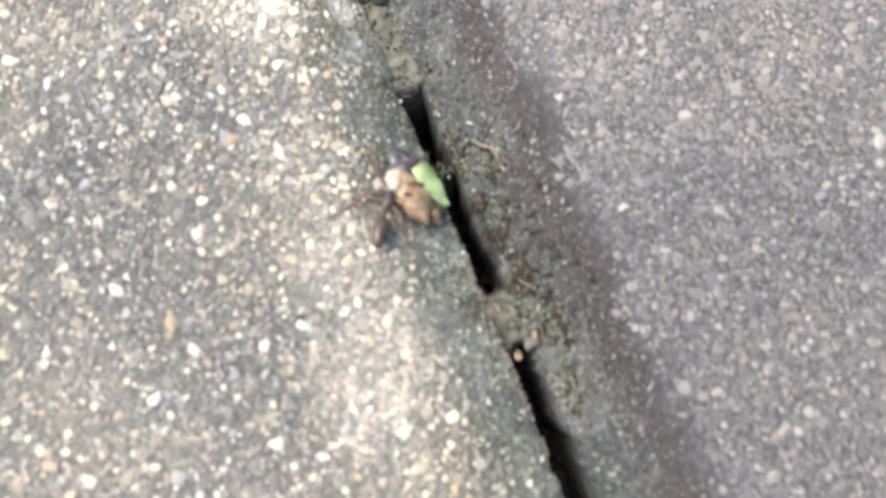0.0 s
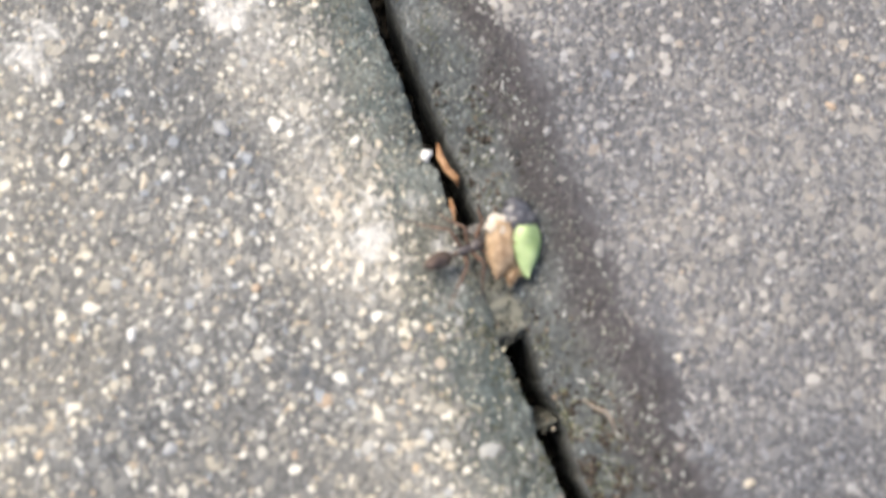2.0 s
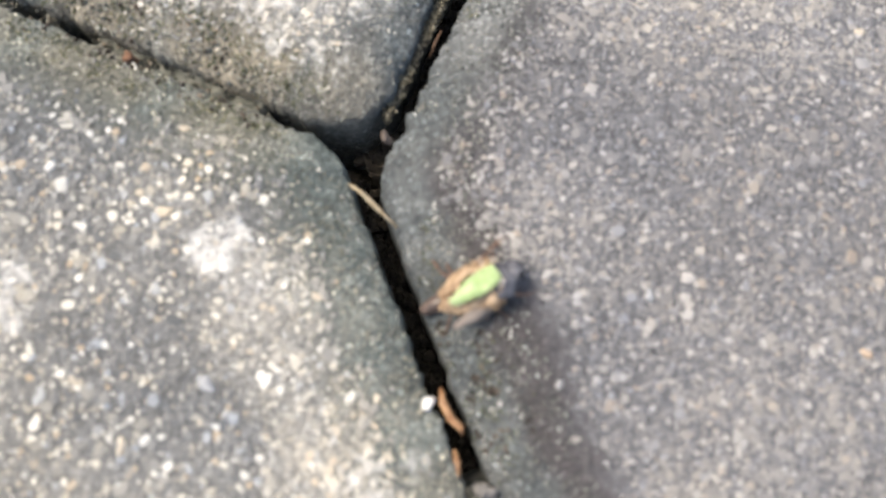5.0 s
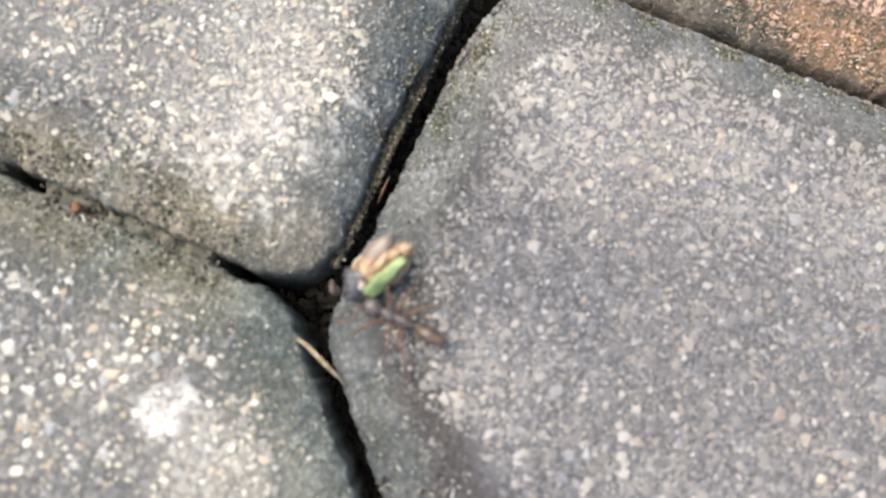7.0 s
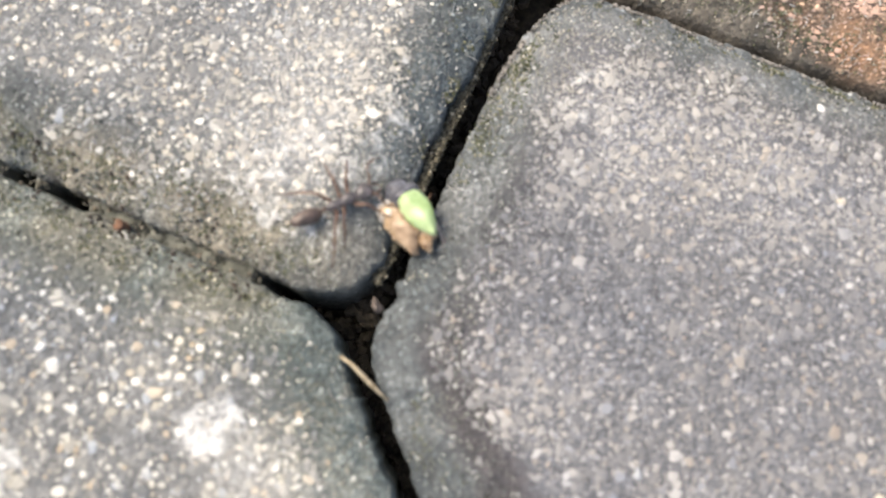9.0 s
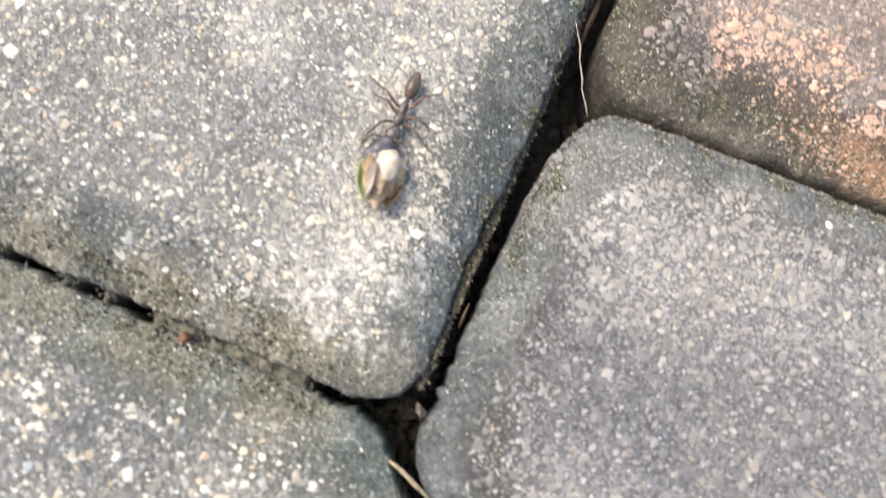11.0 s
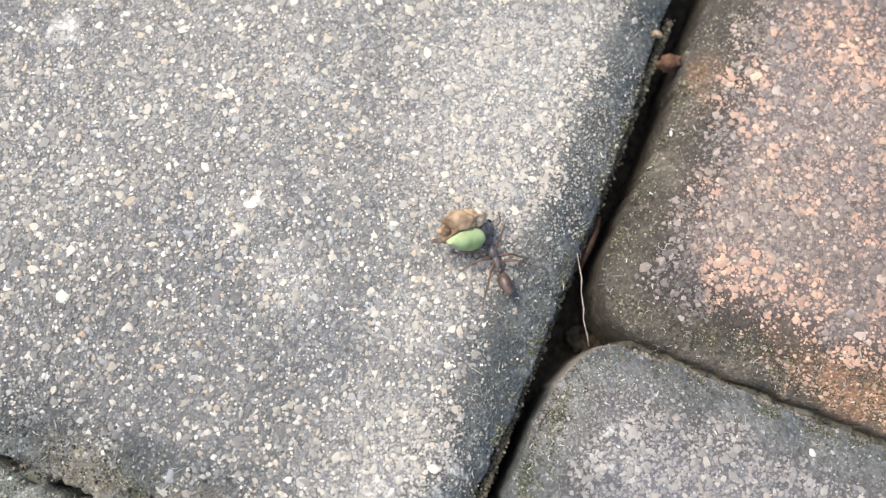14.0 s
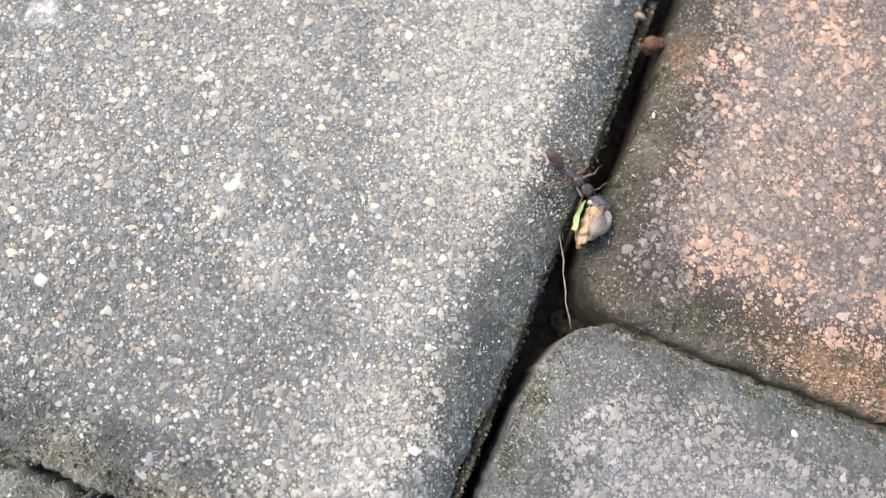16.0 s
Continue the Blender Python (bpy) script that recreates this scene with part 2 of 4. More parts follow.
BINDER = {
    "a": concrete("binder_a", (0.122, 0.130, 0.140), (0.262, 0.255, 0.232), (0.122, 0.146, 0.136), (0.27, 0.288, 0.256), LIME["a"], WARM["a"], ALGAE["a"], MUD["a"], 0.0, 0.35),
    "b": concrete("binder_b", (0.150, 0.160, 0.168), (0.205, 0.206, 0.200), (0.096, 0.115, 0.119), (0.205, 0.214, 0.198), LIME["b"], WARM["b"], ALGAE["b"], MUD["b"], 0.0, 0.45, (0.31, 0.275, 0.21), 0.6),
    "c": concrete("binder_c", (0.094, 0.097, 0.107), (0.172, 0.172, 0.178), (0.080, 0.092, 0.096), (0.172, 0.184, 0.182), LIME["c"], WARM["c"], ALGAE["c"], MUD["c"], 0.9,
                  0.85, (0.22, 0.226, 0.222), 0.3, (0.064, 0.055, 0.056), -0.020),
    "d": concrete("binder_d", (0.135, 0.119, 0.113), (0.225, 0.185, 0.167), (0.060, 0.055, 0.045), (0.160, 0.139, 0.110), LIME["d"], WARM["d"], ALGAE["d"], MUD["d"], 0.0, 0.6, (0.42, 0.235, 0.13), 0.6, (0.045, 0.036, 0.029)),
}
GRAINS = {
    "a": aggregate("grains_a", (1.05, 1.045, 1.0), LIME["a"], WARM["a"], ALGAE["a"], None, False, 0.0),
    "b": aggregate("grains_b", (1.035, 1.02, 0.965), LIME["b"], WARM["b"], ALGAE["b"], None, False, 0.16, 0.35),
    "c": aggregate("grains_c", (0.765, 0.772, 0.81), LIME["c"], WARM["c"], ALGAE["c"], None, False, 0.46, 0.7),
    "d": aggregate("grains_d", (0.90, 0.78, 0.735), LIME["d"], WARM["d"], ALGAE["d"], RUST, False, 0.38),
}
EDGE_SAND = {
    "a": aggregate("edge_sand_a", (1.05, 1.05, 0.92), LIME["a"], WARM["a"], ALGAE["a"], None, True),
    "b": aggregate("edge_sand_b", (0.64, 0.71, 0.735), LIME["b"], WARM["b"], ALGAE["b"], None, True),
    "c": aggregate("edge_sand_c", (0.66, 0.70, 0.72), LIME["c"], WARM["c"], ALGAE["c"], None, True),
    "d": aggregate("edge_sand_d", (0.80, 0.74, 0.64), LIME["d"], WARM["d"], ALGAE["d"], RUST, True),
}


def simple(name, low, high, scale, rough=0.6, strength=0.3, **more):
    n = Nodes(name)
    f = n.noise(scale, 4, 0.6)
    return n.done(n.mix(n.span(f, 0.3, 0.7), low, high), rough, n.noise(scale * 2.5, 3), strength, 0.0001, **more)


def varied(name, *stops, rough=0.85):
    n = Nodes(name)
    return n.done(n.mix(0.35, n.ramp(n.island(), *stops), n.ramp(n.noise(900, 3), (0.3, 0.02), (0.7, 0.3)), "OVERLAY"), rough, n.noise(2500, 3), 0.4, 0.0002)


SOIL = simple("damp_joint_soil", (0.018, 0.016, 0.013), (0.075, 0.062, 0.046), 500, 0.95, 0.8)
CRUMBS = varied("soil_crumbs", (0.0, (0.06, 0.062, 0.052)), (0.5, (0.125, 0.125, 0.104)), (0.8, (0.17, 0.16, 0.125)), (0.95, (0.28, 0.23, 0.17)), (1.0, (0.45, 0.40, 0.33)))
LEDGE = varied("ledge_soil", (0.0, (0.065, 0.058, 0.040)), (0.5, (0.13, 0.115, 0.078)), (0.85, (0.22, 0.20, 0.135)), (1.0, (0.40, 0.36, 0.27)))
DIRT = varied("dark_dirt", (0.0, (0.028, 0.022, 0.018)), (0.6, (0.060, 0.046, 0.036)), (0.9, (0.11, 0.085, 0.062)), (1.0, (0.26, 0.21, 0.16)))
LICHEN = varied("olive_lichen", (0.0, (0.055, 0.06, 0.03)), (0.45, (0.13, 0.135, 0.07)), (0.8, (0.24, 0.23, 0.13)), (1.0, (0.48, 0.46, 0.36)))
MOSS = varied("dry_moss", (0.0, (0.045, 0.056, 0.027)), (0.5, (0.092, 0.105, 0.056)), (0.85, (0.18, 0.18, 0.105)), (1.0, (0.50, 0.48, 0.40)))
PACKED = simple("packed_joint_soil", (0.085, 0.090, 0.076), (0.22, 0.22, 0.185), 420, 0.9, 0.9)
FIBRE = varied("pale_fibres", (0.0, (0.25, 0.24, 0.21)), (0.6, (0.5, 0.49, 0.45)), (1.0, (0.8, 0.79, 0.75)))
BURR = varied("cement_burr", (0.0, (0.10, 0.095, 0.085)), (0.5, (0.22, 0.205, 0.18)), (1.0, (0.44, 0.40, 0.35)))
STRAW = simple("dry_straw", (0.22, 0.17, 0.10), (0.42, 0.35, 0.24), 900, 0.6)
ROOT = simple("pale_root", (0.24, 0.19, 0.15), (0.42, 0.355, 0.295), 1500, 0.6)
LEAF_ORANGE = simple("dead_leaf_orange", (0.22, 0.105, 0.045), (0.46, 0.27, 0.14), 700, 0.5)
LEAF_BROWN = simple("dead_leaf_brown", (0.06, 0.035, 0.02), (0.16, 0.09, 0.05), 600, 0.6)
QUARTZ = simple("white_quartz", (0.6, 0.58, 0.54), (0.82, 0.8, 0.76), 900, 0.4)
STONE = simple("grey_pebble", (0.12, 0.115, 0.11), (0.26, 0.24, 0.22), 900, 0.6)
BROWN_STONE = simple("brown_pebble", (0.07, 0.055, 0.045), (0.19, 0.15, 0.125), 900, 0.5)
LEAF_TAN = simple("tan_chip", (0.24, 0.17, 0.10), (0.50, 0.39, 0.27), 800, 0.6)
CLAY = simple("rusty_clay", (0.085, 0.042, 0.026), (0.23, 0.12, 0.068), 700, 0.85)
STONE_KINDS = [simple("white_stone", (0.56, 0.55, 0.52), (0.74, 0.73, 0.70), 1400, 0.5), simple("orange_stone", (0.36, 0.27, 0.19), (0.52, 0.41, 0.31), 1400, 0.6),
               simple("cream_stone", (0.44, 0.38, 0.29), (0.62, 0.56, 0.46), 1400, 0.55), simple("blue_grey_stone", (0.27, 0.28, 0.29), (0.40, 0.41, 0.42), 1400, 0.5)]
ANT_BLACK = simple("ant_dark_cuticle", (0.052, 0.046, 0.047), (0.145, 0.125, 0.122), 1800, 0.35, 0.15)
ANT_BROWN = simple("ant_brown_cuticle", (0.050, 0.036, 0.030), (0.135, 0.094, 0.074), 900, 0.32, 0.1)
ANT_LEG = simple("ant_leg_cuticle", (0.085, 0.050, 0.036), (0.21, 0.125, 0.085), 1500, 0.4, 0.1)
EYE = simple("insect_eye", (0.01, 0.01, 0.012), (0.03, 0.03, 0.034), 2000, 0.15, 0.05)
PREY_SLATE = simple("hopper_slate_cuticle", (0.050, 0.050, 0.060), (0.17, 0.168, 0.185), 900, 0.2, 0.3)
PREY_TAN = simple("hopper_tan_cuticle", (0.20, 0.12, 0.062), (0.62, 0.45, 0.285), 620, 0.35, 0.3)
PREY_CREAM = simple("hopper_cream_belly", (0.44, 0.35, 0.245), (0.76, 0.70, 0.61), 600, 0.35, 0.2)
PREY_SMOKE = simple("hopper_smoky_wing", (0.16, 0.13, 0.115), (0.34, 0.28, 0.23), 500, 0.35, 0.2)
PREY_BROWN = simple("hopper_brown_wing", (0.20, 0.125, 0.07), (0.52, 0.37, 0.235), 600, 0.35, 0.3)


def wing_green():
    n = Nodes("hopper_green_wing")
    veins = n.span(n.noise(420, 2, 0.4, 1.5), 0.46, 0.54)
    c = n.mix(n.span(n.noise(260, 3), 0.3, 0.7), (0.29, 0.41, 0.155), (0.46, 0.57, 0.29))
    c = n.mix(n.math("MULTIPLY", veins, 0.25), c, (0.50, 0.62, 0.34))
    return n.done(c, 0.35, veins, 0.15, 0.00005, Subsurface_Weight=0.15, Subsurface_Radius=(0.0006, 0.0008, 0.0003))


PREY_GREEN = wing_green()


# ---- mesh helpers ----
def part(name, bm, material, parent=None, label="", smooth=True):
    mesh = bpy.data.meshes.new(name)
    for f in bm.faces:
        f.smooth = smooth
    bm.to_mesh(mesh)
    bm.free()
    mesh.materials.append(material)
    ob = new(name, mesh)
    if parent:
        ob.parent = parent
    return tagged(ob, label)


def tube(bm, points, radii, sides=8, cap=True):
    """A round limb through the points (mm), with a radius at each."""
    pts = [Vector(p) * MM for p in points]
    rings = []
    for i, p in enumerate(pts):
        way = (pts[min(i + 1, len(pts) - 1)] - pts[max(i - 1, 0)]).normalized()
        side = way.orthogonal().normalized() if not rings else (last_side - way * last_side.dot(way)).normalized()
        last_side = side
        up = way.cross(side)
        r = radii[i] * MM
        rings.append([bm.verts.new(p + r * (math.cos(2 * math.pi * k / sides) * side + math.sin(2 * math.pi * k / sides) * up)) for k in range(sides)])
    for a, b in zip(rings, rings[1:]):
        for k in range(sides):
            bm.faces.new((a[k], a[(k + 1) % sides], b[(k + 1) % sides], b[k]))
    if cap:
        bm.faces.new(rings[0][::-1])
        bm.faces.new(rings[-1])
    return bm


def egg(bm, centre, size, taper=0.0, turn=(0, 0, 0), u=20, v=14, rough=0.0, seed=0.0, rings=0):
    """An ellipsoid (mm), narrowed towards +x by taper, with shallow segment rings along x."""
    made = bmesh.ops.create_uvsphere(bm, u_segments=u, v_segments=v, radius=1.0, matrix=Matrix.Rotation(math.pi / 2, 4, "Y"))["verts"]
    rot = Euler([radians(a) for a in turn]).to_matrix()
    for w in made:
        p = w.co.copy()
        k = 1 - taper * p.x
        if rings:
            k *= 1 - 0.045 * max(0.0, math.sin(p.x * rings * math.pi)) ** 6
        p = Vector((p.x * size[0] / 2, p.y * k * size[1] / 2, p.z * k * size[2] / 2))
        if rough:
            p *= 1 + rough * (noise.noise(p * 1.3 + Vector((seed, seed, 0))) + 0.4 * noise.noise(p * 3.9 + Vector((seed, 0, seed))))
        w.co = (rot @ p + Vector(centre)) * MM
    return bm


def leaf_shell(bm, length, width, camber, thickness, droop=0.0, nx=18, ny=10):
    """A thin curved blade (mm) along +x from the origin, pointed at its end, with real thickness."""
    grid = []
    for side in (1, -1):
        layer = []
        for i in range(nx + 1):
            s = i / nx
            half = width / 2 * (math.sin(math.pi * min(1.0, 0.12 + 0.88 * s) ** 0.8) ** 0.7 + 0.02) * (1 - 0.25 * s ** 3)
            row = []
            for j in range(ny + 1):
                c = 2 * j / ny - 1
                y = c * half
                z = camber * (1 - c * c) - droop * s * s + 0.22 * noise.noise(Vector((s * length * 0.7, y * 0.9, length)))
                row.append(bm.verts.new(Vector((s * length, y, z + side * thickness / 2)) * MM))
            layer.append(row)
        grid.append(layer)
    for side, layer in enumerate(grid):
        for i in range(nx):
            for j in range(ny):
                q = (layer[i][j], layer[i + 1][j], layer[i + 1][j + 1], layer[i][j + 1])
                bm.faces.new(q if side == 0 else q[::-1])
    top, low = grid
    rim = [(i, 0) for i in range(nx)] + [(nx, j) for j in range(ny)] + [(i, ny) for i in range(nx, 0, -1)] + [(0, j) for j in range(ny, 0, -1)]
    for (i, j), (k, l) in zip(rim, rim[1:] + rim[:1]):
        bm.faces.new((top[i][j], low[i][j], low[k][l], top[k][l]))
    return bm


# ---- the pavers: plan of their joints, in millimetres, at the foot of the rounded edges ----
EDGE, DROP, FALL = 8.6, 3.7, 1.75
PLANS = {
    "a": ([(-1.7, -18.4), (-105, 25.2), (-85, -111), (58.6, -171)], 5.0),
    "b": ([(2.2, -18.4), (61.9, 120.2), (-48, 166.4), (-108, 27.9)], 8.0),
    "c": ([(2.8, -23.0), (61.8, -171), (150, -140), (140, -19.7), (24.6, 25.9)], 8.5),
    "d": ([(25.4, 27.0), (150, -21.6), (185, 70), (65.3, 115.7)], 11.0),
}


def ccw(points):
    area = sum(a[0] * b[1] - b[0] * a[1] for a, b in zip(points, points[1:] + points[:1]))
    return points if area > 0 else points[::-1]


class Plan:
    def __init__(self, key):
        self.key = key
        points, self.radius = PLANS[key]
        self.points = [np.array(p, float) for p in ccw(points)]
        self.n = len(self.points)
        self.edges = []
        for a, b in zip(self.points, self.points[1:] + self.points[:1]):
            way = (b - a) / np.linalg.norm(b - a)
            self.edges.append((a, np.array((-way[1], way[0]))))

    def recess(self, x, y):
        """Where the edge of one paver is worn back along a joint, in mm."""
        if self.key == "c":
            return 1.7 * np.exp(-((x - 22.5) ** 2 + (y - 21) ** 2) / 50)
        if self.key == "d":
            return 1.5 * np.exp(-((x - 38.5) ** 2 + (y - 57) ** 2) / 210)
        if self.key != "b":
            return 0.0 * x
        return 1.3 * np.clip((y - 60) / 12, 0, 1) * np.where(x > 0.435 * y - 4, 1.0, 0.0) + np.where(x > 0.435 * y + 2, 1.1, 0.0) * np.exp(-((y - 2) / 11) ** 2)

    def depth(self, x, y):
        """How far inside its joint edge a place lies, with rounded corners; arrays are fine."""
        d = np.stack([(x - a[0]) * m[0] + (y - a[1]) * m[1] for a, m in self.edges])
        d.sort(axis=0)
        r = self.radius
        p, q = np.maximum(r - d[0], 0), np.maximum(r - d[1], 0)
        d = np.where((p > 0) & (q > 0), r - np.sqrt(p * p + q * q), d[0])
        return d - self.recess(x, y) * np.clip(1 - d / 8, 0, 1)

    def height(self, x, y):
        d = self.depth(x, y)
        return -DROP * np.clip(1 - d / EDGE, 0, 1) ** FALL

    def ring(self, inset, step=0.45):
        """The outline moved inwards, with rounded corners; the same count of points for each inset."""
        out = []
        corners = []
        for i in range(self.n):
            (a, m), (b, k) = self.edges[i - 1], self.edges[i]
            corners.append(np.linalg.solve(np.array([m, k]), np.array([m @ (a + m * inset), k @ (b + k * inset)])))
        r = max(self.radius - inset, 1.2)
        for i in range(self.n):
            c, prev, nxt = corners[i], corners[i - 1], corners[(i + 1) % self.n]
            p, q = (prev - c) / np.linalg.norm(prev - c), (nxt - c) / np.linalg.norm(nxt - c)
            half = math.acos(float(np.clip(p @ q, -1, 1))) / 2
            cut = r / math.tan(half)
            centre = c + (p + q) / np.linalg.norm(p + q) * r / math.sin(half)
            s, e = c + p * cut - centre, c + q * cut - centre
            turn = math.pi - 2 * half
            for k in range(11):
                t = k / 10
                out.append(centre + (math.sin((1 - t) * turn) * s + math.sin(t * turn) * e) / math.sin(turn))
            full = np.linalg.norm(self.points[(i + 1) % self.n] - self.points[i])
            count = int(full / step)
            start = c + q * cut
            c2 = corners[(i + 1) % self.n]
            p2, q2 = (c - c2) / np.linalg.norm(c - c2), (corners[(i + 2) % self.n] - c2) / np.linalg.norm(corners[(i + 2) % self.n] - c2)
            stop = c2 + p2 * r / math.tan(math.acos(float(np.clip(p2 @ q2, -1, 1))) / 2)
            for k in range(1, count):
                out.append(start + (stop - start) * k / count)
        return np.array(out)


PLAN = {key: Plan(key) for key in PLANS}


def ground_height(x, y):
    """The top of the paving in mm; the joints are bridged."""
    return max(-3.4, max(float(p.height(np.array(x), np.array(y))) if float(p.depth(np.array(x), np.array(y))) > 0 else -9 for p in PLAN.values()))


def wavy(points, scale, seed):
    return np.array([noise.noise(Vector((x * scale, y * scale, seed))) for x, y in points])


def paver_mesh(key, seed):
    """Top with rounded, slightly chipped edges, and sides down to the bedding."""
    plan = PLAN[key]
    insets = [0.0, 0.0, 0.0, 0.25, 0.6, 1.1, 1.7, 2.4, 3.2, 4.1, 5.1, 6.2, 7.4, 8.6, 10.5, 13, 17, 22, 28, 36]
    levels = [-60, -14, -6]
    verts, attr, faces = [], [], []
    base = plan.ring(0.0)
    chips = 0.52 * wavy(base, 0.22, seed) + 0.52 * wavy(base, 0.8, seed + 5) + 0.36 * wavy(base, 2.1, seed + 4) - 0.9 * np.clip(wavy(base, 0.35, seed + 9) - 0.34, 0, 1) * 2
    centre = base.mean(axis=0)
    for k, inset in enumerate(insets):
        ring = plan.ring(min(inset, 36))
        toward_in = centre - base
        toward_in /= np.linalg.norm(toward_in, axis=1)[:, None]
        fade = max(0.0, 1 - inset / 3.5)
        back = plan.recess(base[:, 0], base[:, 1]) * max(0.0, 1 - inset / 8)
        ring = ring - toward_in * (chips * fade - back)[:, None]
        if k < 3:
            z = np.full(len(ring), float(levels[k]))
        else:
            z = -DROP * np.clip(1 - inset / EDGE, 0, 1) ** FALL * np.ones(len(ring))
            z += (0.16 * wavy(ring, 0.25, seed + 2) + 0.14 * wavy(ring, 0.9, seed + 3)) * (1.6 if inset < 5 else 0.8 if inset < 9 else 0.35)
            z += 0.10 * wavy(ring, 0.05, seed + 7) * min(1, inset / 8)
            if key == "c" and inset < 1.5:
                z += np.where((ring[:, 0] > 20) & (ring[:, 1] > -40), 0.5 + 0.5 * wavy(ring, 0.6, seed + 6), 0.0) * (1 - inset / 1.5)
        verts += [(x * MM, y * MM, h * MM) for (x, y), h in zip(ring, z)]
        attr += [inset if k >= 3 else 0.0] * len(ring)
    m = len(base)
    for k in range(len(insets) - 1):
        for i in range(m):
            j = (i + 1) % m
            faces.append((k * m + i, k * m + j, (k + 1) * m + j, (k + 1) * m + i))
    last = (len(insets) - 1) * m
    verts.append((*(np.mean([v[:2] for v in verts[last:]], axis=0)), 0.0))
    attr.append(40.0)
    top = len(verts) - 1
    faces += [(last + i, last + (i + 1) % m, top) for i in range(m)]
    mesh = bpy.data.meshes.new("paver")
    mesh.from_pydata(verts, [], faces)
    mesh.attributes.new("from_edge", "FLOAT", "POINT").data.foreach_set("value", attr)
    mesh.polygons.foreach_set("use_smooth", [True] * len(faces))
    mesh.materials.append(BINDER[key])
    mesh.update()
    return mesh


def blobs_mesh(name, centres, sizes, material, rng, flat=(0.20, 0.40), jitter=0.32, smooth=False, stretch=(0.8, 1.35)):
    """Many small stones joined in one mesh: each a low dome of 15 triangles. Millimetres."""
    count = len(centres)
    ring = np.linspace(0, 2 * np.pi, 6)[:-1]
    outer = np.stack([np.cos(ring), np.sin(ring), np.full(5, -0.35)], 1)
    inner = np.stack([0.72 * np.cos(ring + 0.6), 0.72 * np.sin(ring + 0.6), np.full(5, 0.62)], 1)
    unit = np.concatenate([outer, inner, [[0, 0, 0.85]]])
    v = np.repeat(unit[None], count, 0) * (1 + rng.uniform(-jitter, jitter, (count, 11, 1)))
    v[:, :, 2] *= rng.uniform(*flat, (count, 1))
    v[:, :, 0] *= rng.uniform(*stretch, (count, 1))
    turn = rng.uniform(0, 2 * np.pi, count)
    c, s = np.cos(turn)[:, None], np.sin(turn)[:, None]
    x, y = v[:, :, 0] * c - v[:, :, 1] * s, v[:, :, 0] * s + v[:, :, 1] * c
    tilt = rng.uniform(-0.22, 0.22, (count, 2, 1))
    z = v[:, :, 2] + x * tilt[:, 0] + y * tilt[:, 1]
    v = np.stack([x, y, z], 2) * np.asarray(sizes)[:, None, None] + np.asarray(centres)[:, None, :]
    tri = []
    for i in range(5):
        j = (i + 1) % 5
        tri += [(i, j, 5 + i), (j, 5 + j, 5 + i), (5 + i, 5 + j, 10)]
    tri = np.array(tri)
    faces = (tri[None] + (np.arange(count) * 11)[:, None, None]).reshape(-1, 3)
    mesh = bpy.data.meshes.new(name)
    mesh.vertices.add(count * 11)
    mesh.vertices.foreach_set("co", (v * MM).ravel())
    mesh.loops.add(faces.size)
    mesh.loops.foreach_set("vertex_index", faces.ravel())
    mesh.polygons.add(len(faces))
    mesh.polygons.foreach_set("loop_start", np.arange(0, faces.size, 3))
    mesh.polygons.foreach_set("use_smooth", np.full(len(faces), smooth))
    mesh.update(calc_edges=True)
    mesh.materials.append(material)
    return mesh


def grains_on(key, seed):
    """Exposed aggregate over the worn top of a paver, thinning out over its rounded edge."""
    rng = np.random.default_rng(seed)
    plan = PLAN[key]
    pitch = 0.48
    xs, ys = np.meshgrid(np.arange(-66, 88, pitch), np.arange(-124, 84, pitch))
    x = (xs + rng.uniform(-0.42, 0.42, xs.shape) * pitch).ravel()
    y = (ys + rng.uniform(-0.42, 0.42, ys.shape) * pitch).ravel()
    d = plan.depth(x, y)
    rough = np.array([noise.noise(Vector((a * 0.12, b * 0.12, seed))) for a, b in zip(x, y)])
    if key == "b":
        d_bare = np.where(x - (10.2 + 0.435 * y) > -11, 3.2, 0.0)
    elif key == "c":
        d_bare = np.clip((-26 - y) / 8, 0, 1) * 4.6
    else:
        d_bare = 0.0
    chance = np.clip((d - d_bare + 6 * rough - {"a": 5.2, "b": 3.6, "c": 6.2, "d": 4.2}[key]) / 4.2, 0.0, 1)
    if key == "d":
        lip = np.clip(1 - np.abs(d - 2.8) / 3.0, 0, 1) * np.clip((x - 48) / 8, 0, 1) * (rough > -0.28)
        chance = np.where((x > 46) & (y < 30), lip + np.clip((d - 8.2 + 5 * rough) / 3, 0, 1), chance)
    crowd = 0.9 + 0.45 * np.array([noise.noise(Vector((a * 0.33, b * 0.33, seed + 40))) for a, b in zip(x, y)])
    keep = (d > 1.0) & (rng.uniform(size=x.shape) < 0.02 + {"a": 0.62, "b": 0.93, "c": 0.84, "d": 0.72}[key] * chance * crowd)
    x, y, d = x[keep], y[keep], d[keep]
    size = np.clip(rng.lognormal(math.log({"a": 0.225, "b": 0.19, "c": 0.195, "d": 0.215}[key]), 0.50, len(x)), 0.07, 0.82)
    size *= np.where(d < 5, 0.72, 1.0)
    z = plan.height(x, y) + 0.04 + 0.02 * size
    return blobs_mesh("aggregate", np.stack([x, y, z], 1), size, GRAINS[key], rng, (0.10, 0.27), 0.36, False, (0.8, 1.45))


